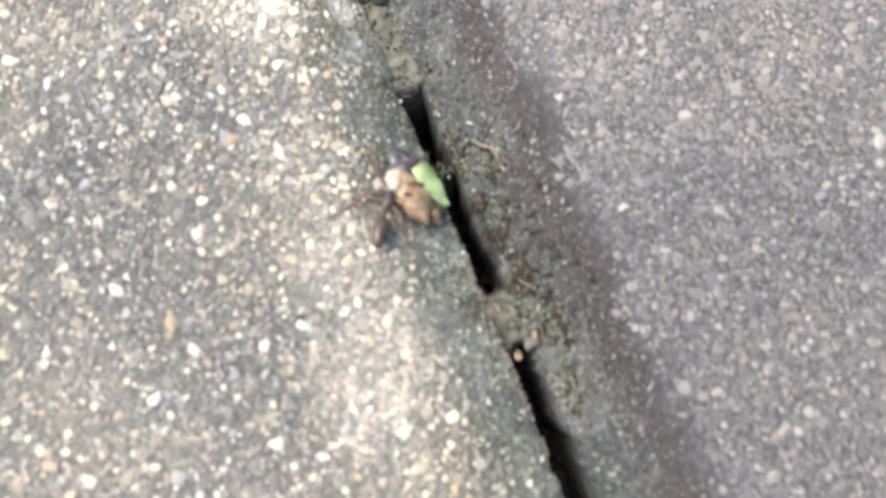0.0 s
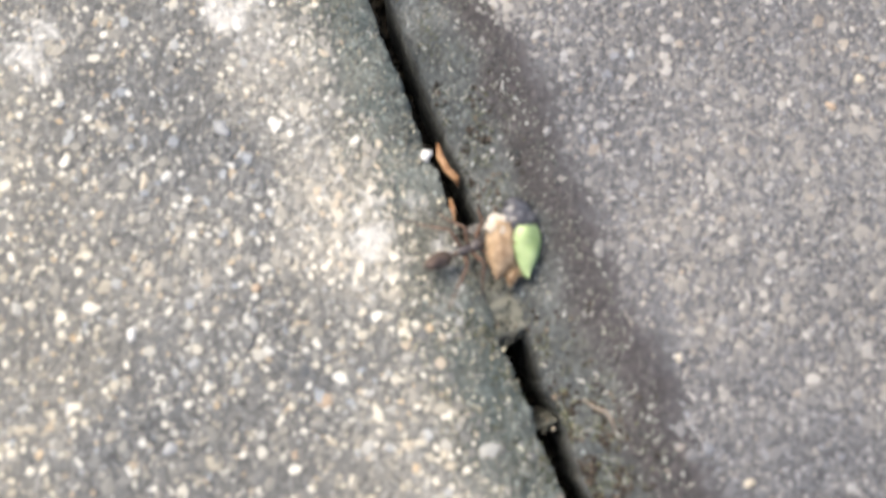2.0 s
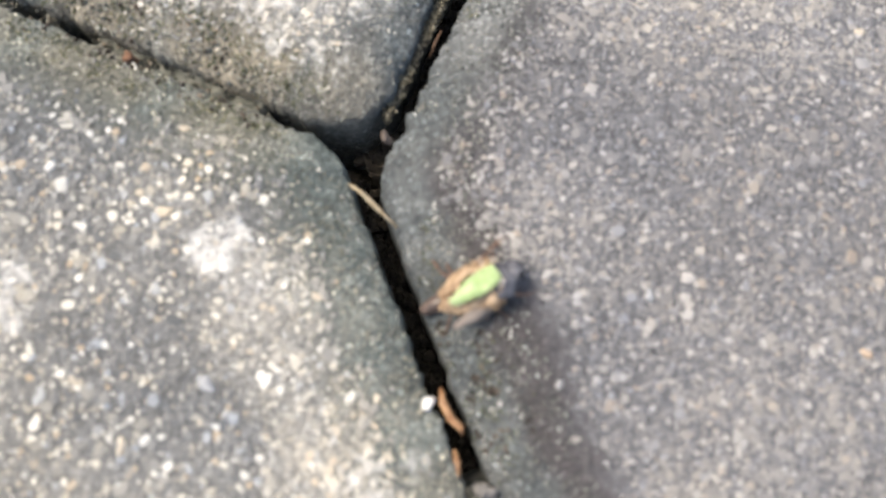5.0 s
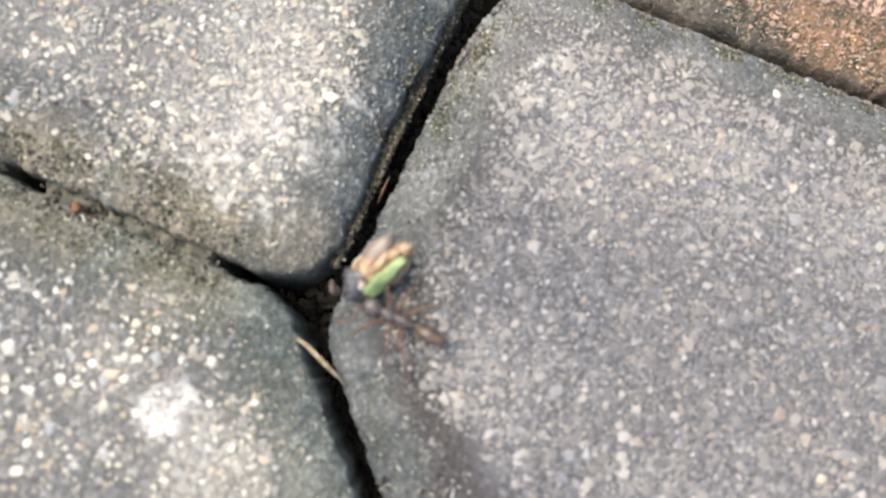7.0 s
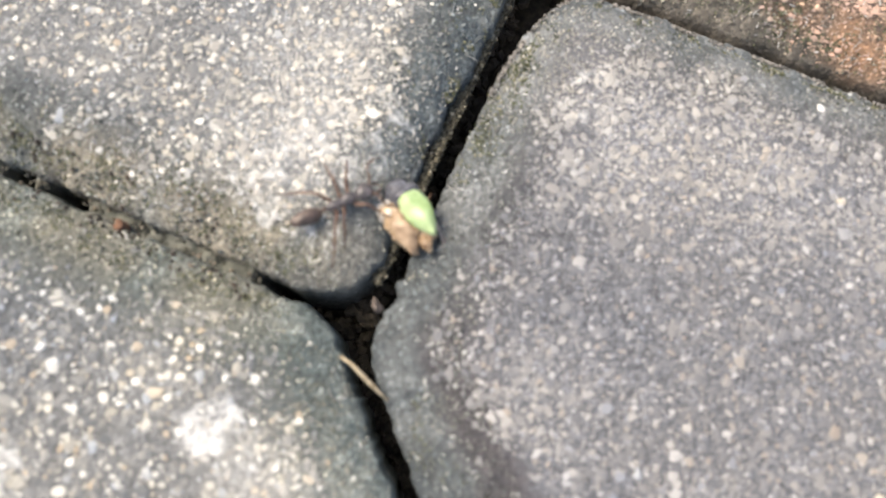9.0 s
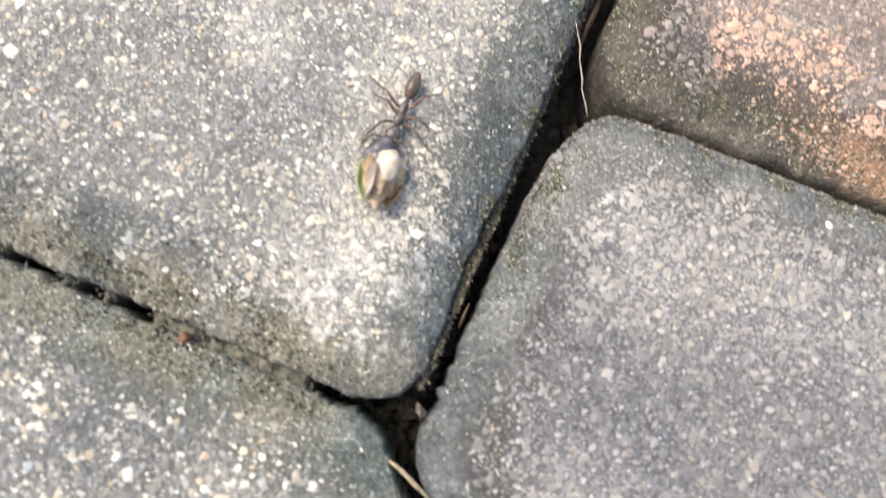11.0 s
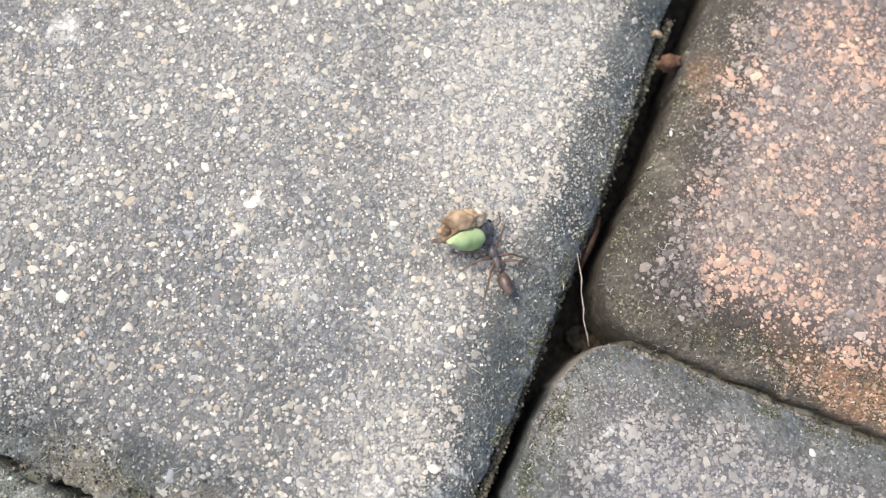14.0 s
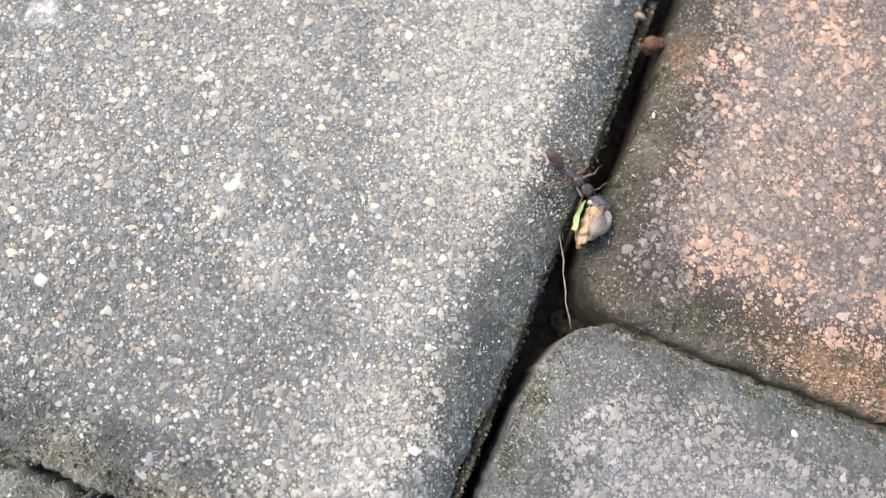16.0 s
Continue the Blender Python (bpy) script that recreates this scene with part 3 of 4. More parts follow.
def sand_on(key, seed):
    """Fine sand standing out of the skin of the rounded edges."""
    rng = np.random.default_rng(seed)
    plan = PLAN[key]
    pitch = 0.42
    xs, ys = np.meshgrid(np.arange(-66, 88, pitch), np.arange(-124, 84, pitch))
    x = (xs + rng.uniform(-0.48, 0.48, xs.shape) * pitch).ravel()
    y = (ys + rng.uniform(-0.48, 0.48, ys.shape) * pitch).ravel()
    d = plan.depth(x, y)
    keep = (d > 0.3) & (d < 10.5) & (rng.uniform(size=x.shape) < 0.8)
    x, y = x[keep], y[keep]
    size = np.clip(rng.lognormal(math.log(0.115), 0.42, len(x)), 0.05, 0.36)
    z = plan.height(x, y) + 0.02 - 0.1 * size
    return blobs_mesh("edge_sand", np.stack([x, y, z], 1), size, EDGE_SAND[key], rng, (0.5, 0.9))


pavement = tagged(new("pavement"), "weathered concrete paving with open joints", "pavement", kind="structure")
PAVER_LABELS = {
    "a": "weathered grey concrete paver with pale lime spots",
    "b": "weathered grey concrete paver with a white lime patch",
    "c": "mauve grey concrete paver with algae-dark, dark-banded edges",
    "d": "rust-brown concrete paver with orange worn grains",
}
SLABS = {}
for i, key in enumerate("abcd"):
    slab = SLABS[key] = tagged(new("paver", paver_mesh(key, 11.3 + 7.7 * i)), PAVER_LABELS[key])
    slab.parent = pavement
    rest = tagged(new("aggregate", grains_on(key, 3 + i)), "exposed sand grains", kind="stuff")
    rest.parent = slab
    fringe = tagged(new("edge_sand", sand_on(key, 23 + i)), "fine sand on the rounded edge", kind="stuff")
    fringe.parent = slab



def big_grain(slab, key, x, y, length, width, material, seed):
    """One large stone of the aggregate, sunk in the top of a paver. Millimetres."""
    z = float(PLAN[key].height(np.array(x), np.array(y)))
    part("stone", egg(bmesh.new(), (x, y, z + 0.02), (length, width, 0.55), 0.12, (0, 0, seed * 61), 9, 6, 0.55, seed), material, slab)


STONES = {
    "a": [(-22, -69, 1.5, 1.1, 0), (-13, -93, 1.8, 1.4, 0), (-1, -76, 1.7, 1.5, 1), (-22, -52, 1.9, 0.9, 2), (8, -80.5, 1.5, 1.2, 2), (-17, -81, 1.7, 1.4, 3), (-4, -81.5, 1.1, 0.8, 1),
          (-13.9, -45.7, 2.1, 1.5, 3), (-32.5, -22.6, 1.3, 1.0, 0), (-28, -77, 1.2, 0.8, 0), (-25, -100, 1.6, 1.2, 2), (-9, -64, 1.2, 0.9, 1)],
    "b": [(-15, 66, 1.2, 0.8, 2), (7, 63, 1.4, 1.0, 2), (-40, 54, 1.0, 0.6, 0), (-52, 18, 0.9, 0.7, 0), (-33, 39, 1.8, 1.1, 3), (-27, 42, 0.9, 0.7, 1), (-12, 38, 1.4, 1.0, 3), (-47, 24, 1.2, 0.9, 1)],
    "c": [(37, -71, 1.0, 0.8, 2), (56, -42, 1.2, 1.0, 1), (59.6, -38.7, 1.4, 1.0, 2), (58, 7, 1.3, 1.0, 0), (59, -5, 1.2, 1.0, 2), (44, -84, 1.2, 0.9, 2), (33, -36, 1.4, 1.0, 3)],
    "d": [(56, 48, 1.4, 1.2, 1), (52, 40, 1.1, 0.9, 1), (66, 55, 1.2, 0.9, 2)],
}
for key, slab in SLABS.items():
    for i, (x, y, length, width, kind) in enumerate(STONES[key]):
        big_grain(slab, key, x, y, length, width, STONE_KINDS[kind], i + 1.3)

# bedding soil under and around the paving
bm = bmesh.new()
bmesh.ops.create_grid(bm, x_segments=80, y_segments=80, size=0.5)
for w in bm.verts:
    far = max(abs(w.co.x), abs(w.co.y)) > 0.49
    w.co.z = -0.022 + 0.002 * noise.noise(w.co * 40)
    if far:
        w.co.x, w.co.y = w.co.x * 80, w.co.y * 80
tagged(part("ground", bm, SOIL), "dark damp bedding soil under the paving", "ground", kind="structure")


# ---- what lies in the joints ----
def along(a, b, t):
    return np.array(a) * (1 - t) + np.array(b) * t


def joint_fill(name, label, spans, material, seed, per_mm=14, size=(0.18, 0.5)):
    """Crumbs filling stretches of a joint: (from, to, half width, level)."""
    rng = np.random.default_rng(seed)
    centres, sizes = [], []
    for a, b, half, level in spans:
        a, b = np.array(a, float), np.array(b, float)
        length = np.linalg.norm(b - a)
        way = (b - a) / length
        side = np.array((-way[1], way[0]))
        for _ in range(int(length * per_mm)):
            t, o = rng.uniform(0, length), rng.normal(0, 0.5) * half
            p = a + way * t + side * o
            centres.append((p[0], p[1], level + rng.uniform(-0.9, 0.5) + 0.5 * (abs(o) / half)))
            sizes.append(rng.uniform(*size))
    mesh = blobs_mesh(name, np.array(centres), np.array(sizes), material, rng, (0.6, 1.1), 0.35)
    return tagged(new(name, mesh), label, "soil", kind="stuff")


FILLED = [
    ((14.2, -56.5), (19.4, -69.4), 2.0, -3.7), ((22.7, -77.4), (23.6, -79.6), 1.2, -5.2), ((28.7, -93.0), (31.8, -100), 2.2, -3.7),
    ((-57, 6.0), (-51, 3.5), 1.1, -4.9), ((-44, 0.4), (-41.2, -0.8), 1.0, -4.8), ((-38.7, -1.9), (-36.2, -2.9), 1.0, -4.9), ((-32, -4.6), (-10, -14.0), 1.1, -5.6), ((33, 23.2), (80, 4.6), 1.1, -6.6),
]


def soil_plugs(name, label, spans, material):
    """Packed soil bridging stretches of the joints, lumpy, falling away at the ends."""
    bm = bmesh.new()
    for a, b, half, level in spans:
        a, b = np.array(a, float), np.array(b, float)
        length = float(np.linalg.norm(b - a))
        way = (b - a) / length
        side = np.array((-way[1], way[0]))
        n, rows = int(length / 0.35), []
        for i in range(n + 1):
            t = i / n
            end = min(1.0, min(t, 1 - t) * length / 1.2)
            row = []
            for j in range(11):
                c = j / 5 - 1
                q = a + way * length * t + side * c * half * 1.25
                h = level - 9 * (1 - end) ** 2 + 0.9 * noise.noise(Vector((q[0] * 0.5, q[1] * 0.5, 3))) + 0.5 * noise.noise(Vector((q[0] * 1.7, q[1] * 1.7, 8)))
                row.append(bm.verts.new(Vector((q[0], q[1], h)) * MM))
            rows.append(row)
        for r, q in zip(rows, rows[1:]):
            for j in range(10):
                bm.faces.new((r[j], q[j], q[j + 1], r[j + 1]))
        rim = [r[0] for r in rows] + [rows[-1][j] for j in range(1, 11)] + [r[-1] for r in rows[-2::-1]] + [rows[0][j] for j in range(9, 0, -1)]
        low = [bm.verts.new(v.co + Vector((0, 0, -14 * MM))) for v in rim]
        for i in range(len(rim)):
            k = (i + 1) % len(rim)
            bm.faces.new((rim[i], low[i], low[k], rim[k]))
    bmesh.ops.recalc_face_normals(bm, faces=bm.faces)
    return tagged(part(name, bm, material), label, "soil", kind="stuff")


soil_plugs("packed_soil", "grey-green soil packed into stretches of the joints", FILLED, PACKED)
joint_fill("soil_crumbs", "crumbly soil and grit on the packed joints", FILLED, CRUMBS, 5, 11, (0.08, 0.28))
joint_fill("ledge_soil", "olive-brown soil clinging below a paver edge", [
    ((3.8, -14.4), (11.8, 4.1), 0.6, -5.6), ((11.8, 4.1), (24.8, 34.1), 0.6, -6.2), ((24.8, 34.1), (44.3, 78.9), 0.6, -6.2),
], LEDGE, 15, 80, (0.1, 0.3))
joint_fill("deep_joint_soil", "loose dark soil deep in the paving joints", [
    ((0, -20), (38, -118), 1.8, -20.5), ((2, -18), (44, 80), 1.9, -15.5), ((-60, 7), (0, -19), 1.0, -20), ((27, 26), (85, 3), 1.2, -20),
], SOIL, 6, 8, (0.5, 1.1))


def moss_on(name, label, spans, seed, size, material=MOSS, category="moss"):
    """Crumbs of dry moss sitting on the rounded edges: (paver, from, to, spread, count)."""
    rng = np.random.default_rng(seed)
    centres, sizes = [], []
    for key, a, b, spread, count in spans:
        plan = PLAN[key]
        for _ in range(count):
            q = along(a, b, rng.uniform()) + rng.normal(0, spread, 2)
            clump = noise.noise(Vector((q[0] * 0.35, q[1] * 0.35, seed)))
            d = float(plan.depth(np.array(q[0]), np.array(q[1])))
            if d < 0.15 or clump < -0.05:
                continue
            r = rng.uniform(*size)
            centres.append((q[0], q[1], float(plan.height(np.array(q[0]), np.array(q[1]))) + 0.1 * r))
            sizes.append(r)
    return tagged(new(name, blobs_mesh(name, np.array(centres), np.array(sizes), material, rng, (0.6, 1.2), 0.4)), label, category, kind="stuff")


moss_on("moss", "dry dark moss flakes along the joint edges", [
    ("c", (23.0, -73), (36, -104), 2.5, 4200), ("c", (11, -36), (17.5, -54), 2.0, 800), ("c", (15.5, 0), (24, 18), 1.3, 1500), ("c", (7, -25), (10, -33), 1.3, 260),
    ("b", (-42, 2.0), (-4, -14), 1.2, 700), ("d", (31, 35), (46, 70), 1.3, 1500), ("d", (36, 26), (78, 10), 2.0, 1500),
    ("c", (32, 21), (70, 6.5), 0.7, 300), ("a", (13, -58), (28, -97), 0.8, 500), ("a", (-40, -4), (-6, -18), 0.9, 400),
], 7, (0.05, 0.17))
moss_on("dirt_crumbs", "dark brown dirt crumbs on a paver edge", [
    ("c", (22, -68), (33, -94), 2.6, 420), ("c", (12, -38), (17.5, -54), 1.8, 150), ("c", (27, -82), (31, -90), 1.6, 220), ("c", (26, -77), (37, -106), 2.5, 1000), ("a", (-40, -2.5), (-8, -16.5), 0.9, 160), ("b", (-46, 4.5), (-12, -9.5), 1.3, 120),
], 27, (0.12, 0.36), DIRT, "dirt")
moss_on("lichen", "olive crumbs of lichen fringing the paver edges", [
    ("b", (6.5, -6), (41.5, 74), 0.6, 3600), ("b", (3, -4), (38, 76), 2.2, 500), ("b", (-50, 7), (-3, -12), 1.8, 2600), ("a", (-45, -3), (-6, -19), 1.2, 900), ("c", (21, -68), (38, -108), 2.4, 1800), ("a", (15, -64), (33, -108), 1.6, 1200),
    ("d", (30, 34), (46, 70), 0.9, 900), ("d", (46, 23), (78, 11), 2.2, 700), ("c", (14, -3), (23, 17), 1.0, 500), ("d", (31, 29), (60, 18), 0.9, 700), ("c", (30, 22.2), (80, 3), 0.5, 1200),
], 17, (0.06, 0.19), LICHEN, "lichen")


def slivers(name, label, count, seed):
    """Short pale fibres and chips lying on the rounded edges."""
    rng = np.random.default_rng(seed)
    centres, sizes = [], []
    while len(centres) < count:
        key = "abcd"[rng.integers(4)]
        x, y = rng.uniform(-60, 82), rng.uniform(-118, 80)
        d = float(PLAN[key].depth(np.array(x), np.array(y)))
        if 0.4 < d < 10:
            centres.append((x, y, float(PLAN[key].height(np.array(x), np.array(y))) + 0.22))
            sizes.append(rng.uniform(0.05, 0.11))
    return tagged(new(name, blobs_mesh(name, np.array(centres), np.array(sizes), FIBRE, rng, (0.5, 0.9), 0.3, False, (2.5, 7.0))), label, "fibres", kind="stuff")


slivers("fibres", "tiny pale fibres and chips on the paver edges", 520, 31)


def hairs(name, label, count, seed):
    """Fine curled hairs of dead moss and root lying over the rounded edges, joined in one mesh."""
    rng = np.random.default_rng(seed)
    bm = bmesh.new()
    made = 0
    while made < count:
        key = "abcd"[rng.integers(4)]
        x, y = rng.uniform(-58, 80), rng.uniform(-112, 78)
        d = float(PLAN[key].depth(np.array(x), np.array(y)))
        if not 0.2 < d < 9 or noise.noise(Vector((x * 0.15, y * 0.15, seed))) < -0.08:
            continue
        turn, bend, step = rng.uniform(0, 6.28), rng.uniform(-0.9, 0.9), rng.uniform(0.18, 0.5)
        points = []
        for k in range(5):
            h = max(float(PLAN[key].height(np.array(x), np.array(y))), -5.0)
            points.append((x, y, h + 0.14 + 0.22 * math.sin(k * 0.78)))
            x, y, turn = x + step * math.cos(turn), y + step * math.sin(turn), turn + bend
        r = rng.uniform(0.022, 0.05)
        tube(bm, points, [r * 0.6, r, r, r, r * 0.5], 4)
        made += 1
    return tagged(part(name, bm, FIBRE), label, "fibres", kind="stuff")


hairs("hairs", "fine pale curled hairs of dead moss on the paver edges", 620, 51)


def burr(name, label, key, low, high, left, right, seed):
    """A ragged pale cement burr on the joint edge of a paver, within a stretch of the plan (mm)."""
    rng = np.random.default_rng(seed)
    line = PLAN[key].ring(0.35)
    line = line[(line[:, 1] > low) & (line[:, 1] < high) & (line[:, 0] > left) & (line[:, 0] < right)]
    pick = line[rng.integers(0, len(line), len(line) * 9)] + rng.normal(0, 0.22, (len(line) * 9, 2))
    inward = PLAN[key].ring(30).mean(axis=0) - pick
    pick = pick + inward / np.linalg.norm(inward, axis=1)[:, None] * (PLAN[key].recess(pick[:, 0], pick[:, 1]) * 1.1)[:, None]
    pick = pick[PLAN[key].depth(pick[:, 0], pick[:, 1]) > 0.08]
    ragged = np.array([noise.noise(Vector((x * 0.5, y * 0.5, seed))) for x, y in pick])
    pick = pick[ragged > -0.15]
    size = rng.uniform(0.07, 0.24, len(pick))
    z = PLAN[key].height(pick[:, 0], pick[:, 1]) + 0.35
    return tagged(new(name, blobs_mesh(name, np.stack([pick[:, 0], pick[:, 1], z], 1), size, BURR, rng, (0.6, 1.1), 0.4)), label, "burr", kind="stuff")


burr("cement_burr", "ragged pale cement burr along a paver edge", "c", 4.0, 40, 17.5, 84, 41)
burr("cement_burr", "ragged pale cement burr along a paver edge", "a", -112, -86, 20, 60, 43)


def lying(name, label, category, bm, material):
    return tagged(part(name, bm, material), label, category)


lying("straw", "short pale dry straw across a joint", "straw", tube(bmesh.new(), [(0.0, -23.2, -3.0), (1.6, -24.4, -2.7), (3.4, -26.2, -2.7), (5.6, -28.3, -2.9)], [0.18, 0.30, 0.32, 0.16]), STRAW)
lying("fibre", "curled pale dead fibre on a paver edge", "fibre", tube(bmesh.new(), [(x, y, ground_height(x, y) + 0.3 + lift) for x, y, lift in ((26.8, -75.6, 0), (27.9, -76.4, 0.3), (29.0, -76.8, 0.4), (29.7, -77.9, 0.2), (30.0, -79.2, 0))], [0.07, 0.16, 0.19, 0.15, 0.06], 7), ROOT)
lying("rootlet", "thin pale rootlet spanning a dark joint", "root", tube(bmesh.new(), [(25.7, 37.3, -3.2), (25.9, 34.9, -2.9), (26.15, 33.0, -2.75), (25.95, 31.0, -2.7), (26.2, 28.2, -2.6), (26.1, 26.6, -2.7), (26.6, 24.2, -2.8), (26.8, 22.6, -3.0)], [0.05, 0.11, 0.14, 0.10, 0.135, 0.10, 0.12, 0.06], 6), ROOT)


def curled(points, radius):
    return tube(bmesh.new(), points, [radius * k for k in ([0.5] + [1.0] * (len(points) - 2) + [0.4])], 10)


lying("leaf_scrap", "curled orange scrap of dead leaf in a joint", "leaf scrap", curled([(10.7, -46.0, -4.0), (10.9, -47.6, -3.5), (11.9, -49.4, -3.5), (12.9, -50.2, -3.7), (13.1, -51.0, -4.2)], 0.48), LEAF_ORANGE)
lying("leaf_scrap", "small tan scrap of dead leaf in a joint", "leaf scrap", curled([(12.2, -52.6, -4.3), (12.5, -53.8, -3.8), (12.5, -55.2, -4.0), (12.2, -56.0, -4.5)], 0.42), LEAF_ORANGE)
lying("leaf_strip", "brown dead leaf strip in a deep joint", "leaf scrap", curled([(31.0, 44.5, -9), (29.9, 41.8, -7.6), (28.3, 38.4, -7.2), (27.2, 35.2, -9.5)], 0.55), LEAF_BROWN)
lying("leaf_strip", "thin brown dead leaf strip at a joint edge", "leaf scrap", curled([(9.0, -6.4, -5.4), (9.6, -5.0, -4.6), (10.4, -3.2, -4.6)], 0.2), LEAF_BROWN)


def stone(label, at, size, material, seed, name="pebble", category="pebble"):
    bm = egg(bmesh.new(), at, size, 0.1, (seed * 30, seed * 20, seed * 47), 18, 12, 0.5, seed)
    return lying(name, label, category, bm, material)


stone("small white quartz pebble wedged in a joint", (9.3, -47.6, -3.4), (1.7, 1.3, 1.2), QUARTZ, 1.3)
stone("flat brownish pebble lying in a joint corner", (4.0, -17.2, -4.2), (2.2, 2.0, 1.0), BROWN_STONE, 2.1)
stone("pale grey pebble lying on a joint edge", (15.4, -56.8, -3.4), (3.4, 2.2, 1.6), STONE, 3.7)
stone("rust-brown clay lump in a joint", (42.9, 70.0, -4.3), (4.2, 3.4, 2.6), CLAY, 4.4, "clay_lump", "clay lump")
stone("reddish clay crumb in a narrow joint", (-26.5, -8.0, -3.9), (2.6, 1.5, 1.5), CLAY, 5.2, "clay_lump", "clay lump")
stone("pale tan crumb on a paver edge", (40.3, 74.6, -3.0), (2.6, 1.8, 1.4), LEAF_TAN, 6.6, "crumb", "crumb")
stone("tan sand pebble in a joint", (33.4, -99.0, -3.4), (1.6, 2.2, 1.2), STONE, 7.3)


stone("small tan chip lodged in a packed joint", (32.0, -100.6, -3.9), (0.9, 2.0, 0.7), LEAF_TAN, 8.1, "chip", "chip")
stone("small tan chip lodged in a packed joint", (34.0, -98.4, -3.6), (1.7, 2.2, 0.9), LEAF_TAN, 9.4, "chip", "chip")
stone("small tan chip lodged in a packed joint", (29.5, -95.1, -3.7), (1.2, 1.0, 0.7), LEAF_TAN, 10.2, "chip", "chip")
stone("tiny white chip on a paver edge", (41.6, 56.6, ground_height(41.6, 56.6) + 0.25), (0.5, 1.2, 0.4), QUARTZ, 11.5, "chip", "chip")
lying("thread", "tiny curled white thread on a paver edge", "thread", tube(bmesh.new(), [(-1.0, -26.9, -1.9), (-0.7, -27.9, -1.9), (0.2, -28.3, -2.0), (0.9, -27.5, -2.1), (0.6, -26.3, -2.2)], [0.04, 0.07, 0.07, 0.07, 0.04], 6), FIBRE)


# ---- the ant: origin on the ground under its jaws, body towards -x ----
def build_ant():
    ant = tagged(new("ant"), "dark brown ant dragging a dead planthopper backwards", "ant")
    head = part("head", egg(bmesh.new(), (-1.2, 0, 1.6), (2.4, 2.0, 1.5), -0.18, (0, 12, 0)), ANT_BLACK, ant, "dark matt head")
    for s in (1, -1):
        part("eye", egg(bmesh.new(), (-1.05, 0.86 * s, 1.85), (0.5, 0.34, 0.42), 0, (0, 0, 0), 12, 8), EYE, head)
        part("mandible", tube(bmesh.new(), [(-0.3, 0.55 * s, 1.35), (0.25, 0.62 * s, 1.25), (0.65, 0.38 * s, 1.2), (0.8, 0.1 * s, 1.2)], [0.26, 0.24, 0.17, 0.06]), ANT_BROWN, head, "curved brown mandible")
        part("antenna", tube(bmesh.new(), [(-0.45, 0.45 * s, 1.9), (0.0, 1.2 * s, 2.5), (0.1, 2.2 * s, 2.7), (0.6, 2.8 * s, 2.2), (1.5, 3.2 * s, 1.5), (2.3, 3.3 * s, 0.9)],
                             [0.12, 0.10, 0.10, 0.13, 0.12, 0.07], 7), ANT_LEG, ant, "elbowed brown antenna")
    bm = bmesh.new()
    egg(bm, (-3.3, 0, 1.75), (2.2, 1.45, 1.45), -0.1)
    egg(bm, (-4.8, 0, 1.65), (2.5, 1.1, 1.2), 0.1)
    egg(bm, (-2.35, 0, 1.6), (0.7, 0.7, 0.7))
    part("thorax", bm, ANT_BLACK, ant, "dark grey-brown narrow thorax")
    bm = bmesh.new()
    egg(bm, (-6.15, 0, 1.55), (0.75, 0.6, 1.05), 0, (0, 0, 0), 14, 10)
    tube(bm, [(-5.6, 0, 1.35), (-6.1, 0, 1.2), (-6.8, 0, 1.35)], [0.25, 0.22, 0.25])
    part("petiole", bm, ANT_BROWN, ant)
    part("gaster", egg(bmesh.new(), (-8.4, 0, 1.5), (3.9, 1.9, 1.8), 0.16, (0, -8, 180), 24, 18, 0, 0, 2), ANT_BROWN, ant, "dark brown narrow oval gaster")
    legs = []
    for k, (x, reach, sweep) in enumerate(((-2.9, 4.0, 2.6), (-4.0, 4.4, -0.8), (-5.0, 4.6, -3.8))):
        for s in (1, -1):
            knee = (sweep * 0.35, reach * 0.45 * s, 1.5)
            ankle = (sweep * 0.8, reach * 0.85 * s, -0.6)
            tip = (sweep * 1.15, reach * 1.12 * s, -1.35)
            bm = tube(bmesh.new(), [(0, 0.1 * s, 0), (sweep * 0.05, 0.6 * s, 0.15), tuple(0.5 * a + 0.5 * b for a, b in zip((0, 0.6 * s, 0.2), knee)), knee,
                                    tuple(0.5 * a + 0.5 * b for a, b in zip(knee, ankle)), ankle, tip], [0.24, 0.20, 0.24, 0.15, 0.17, 0.10, 0.06], 8)
            leg = part("leg", bm, ANT_LEG, ant, "thin jointed brown leg")
            leg.location = Vector((x, 0.35 * s, 1.4)) * MM
            legs.append((leg, s, (k + (s > 0)) % 2))
    return ant, legs


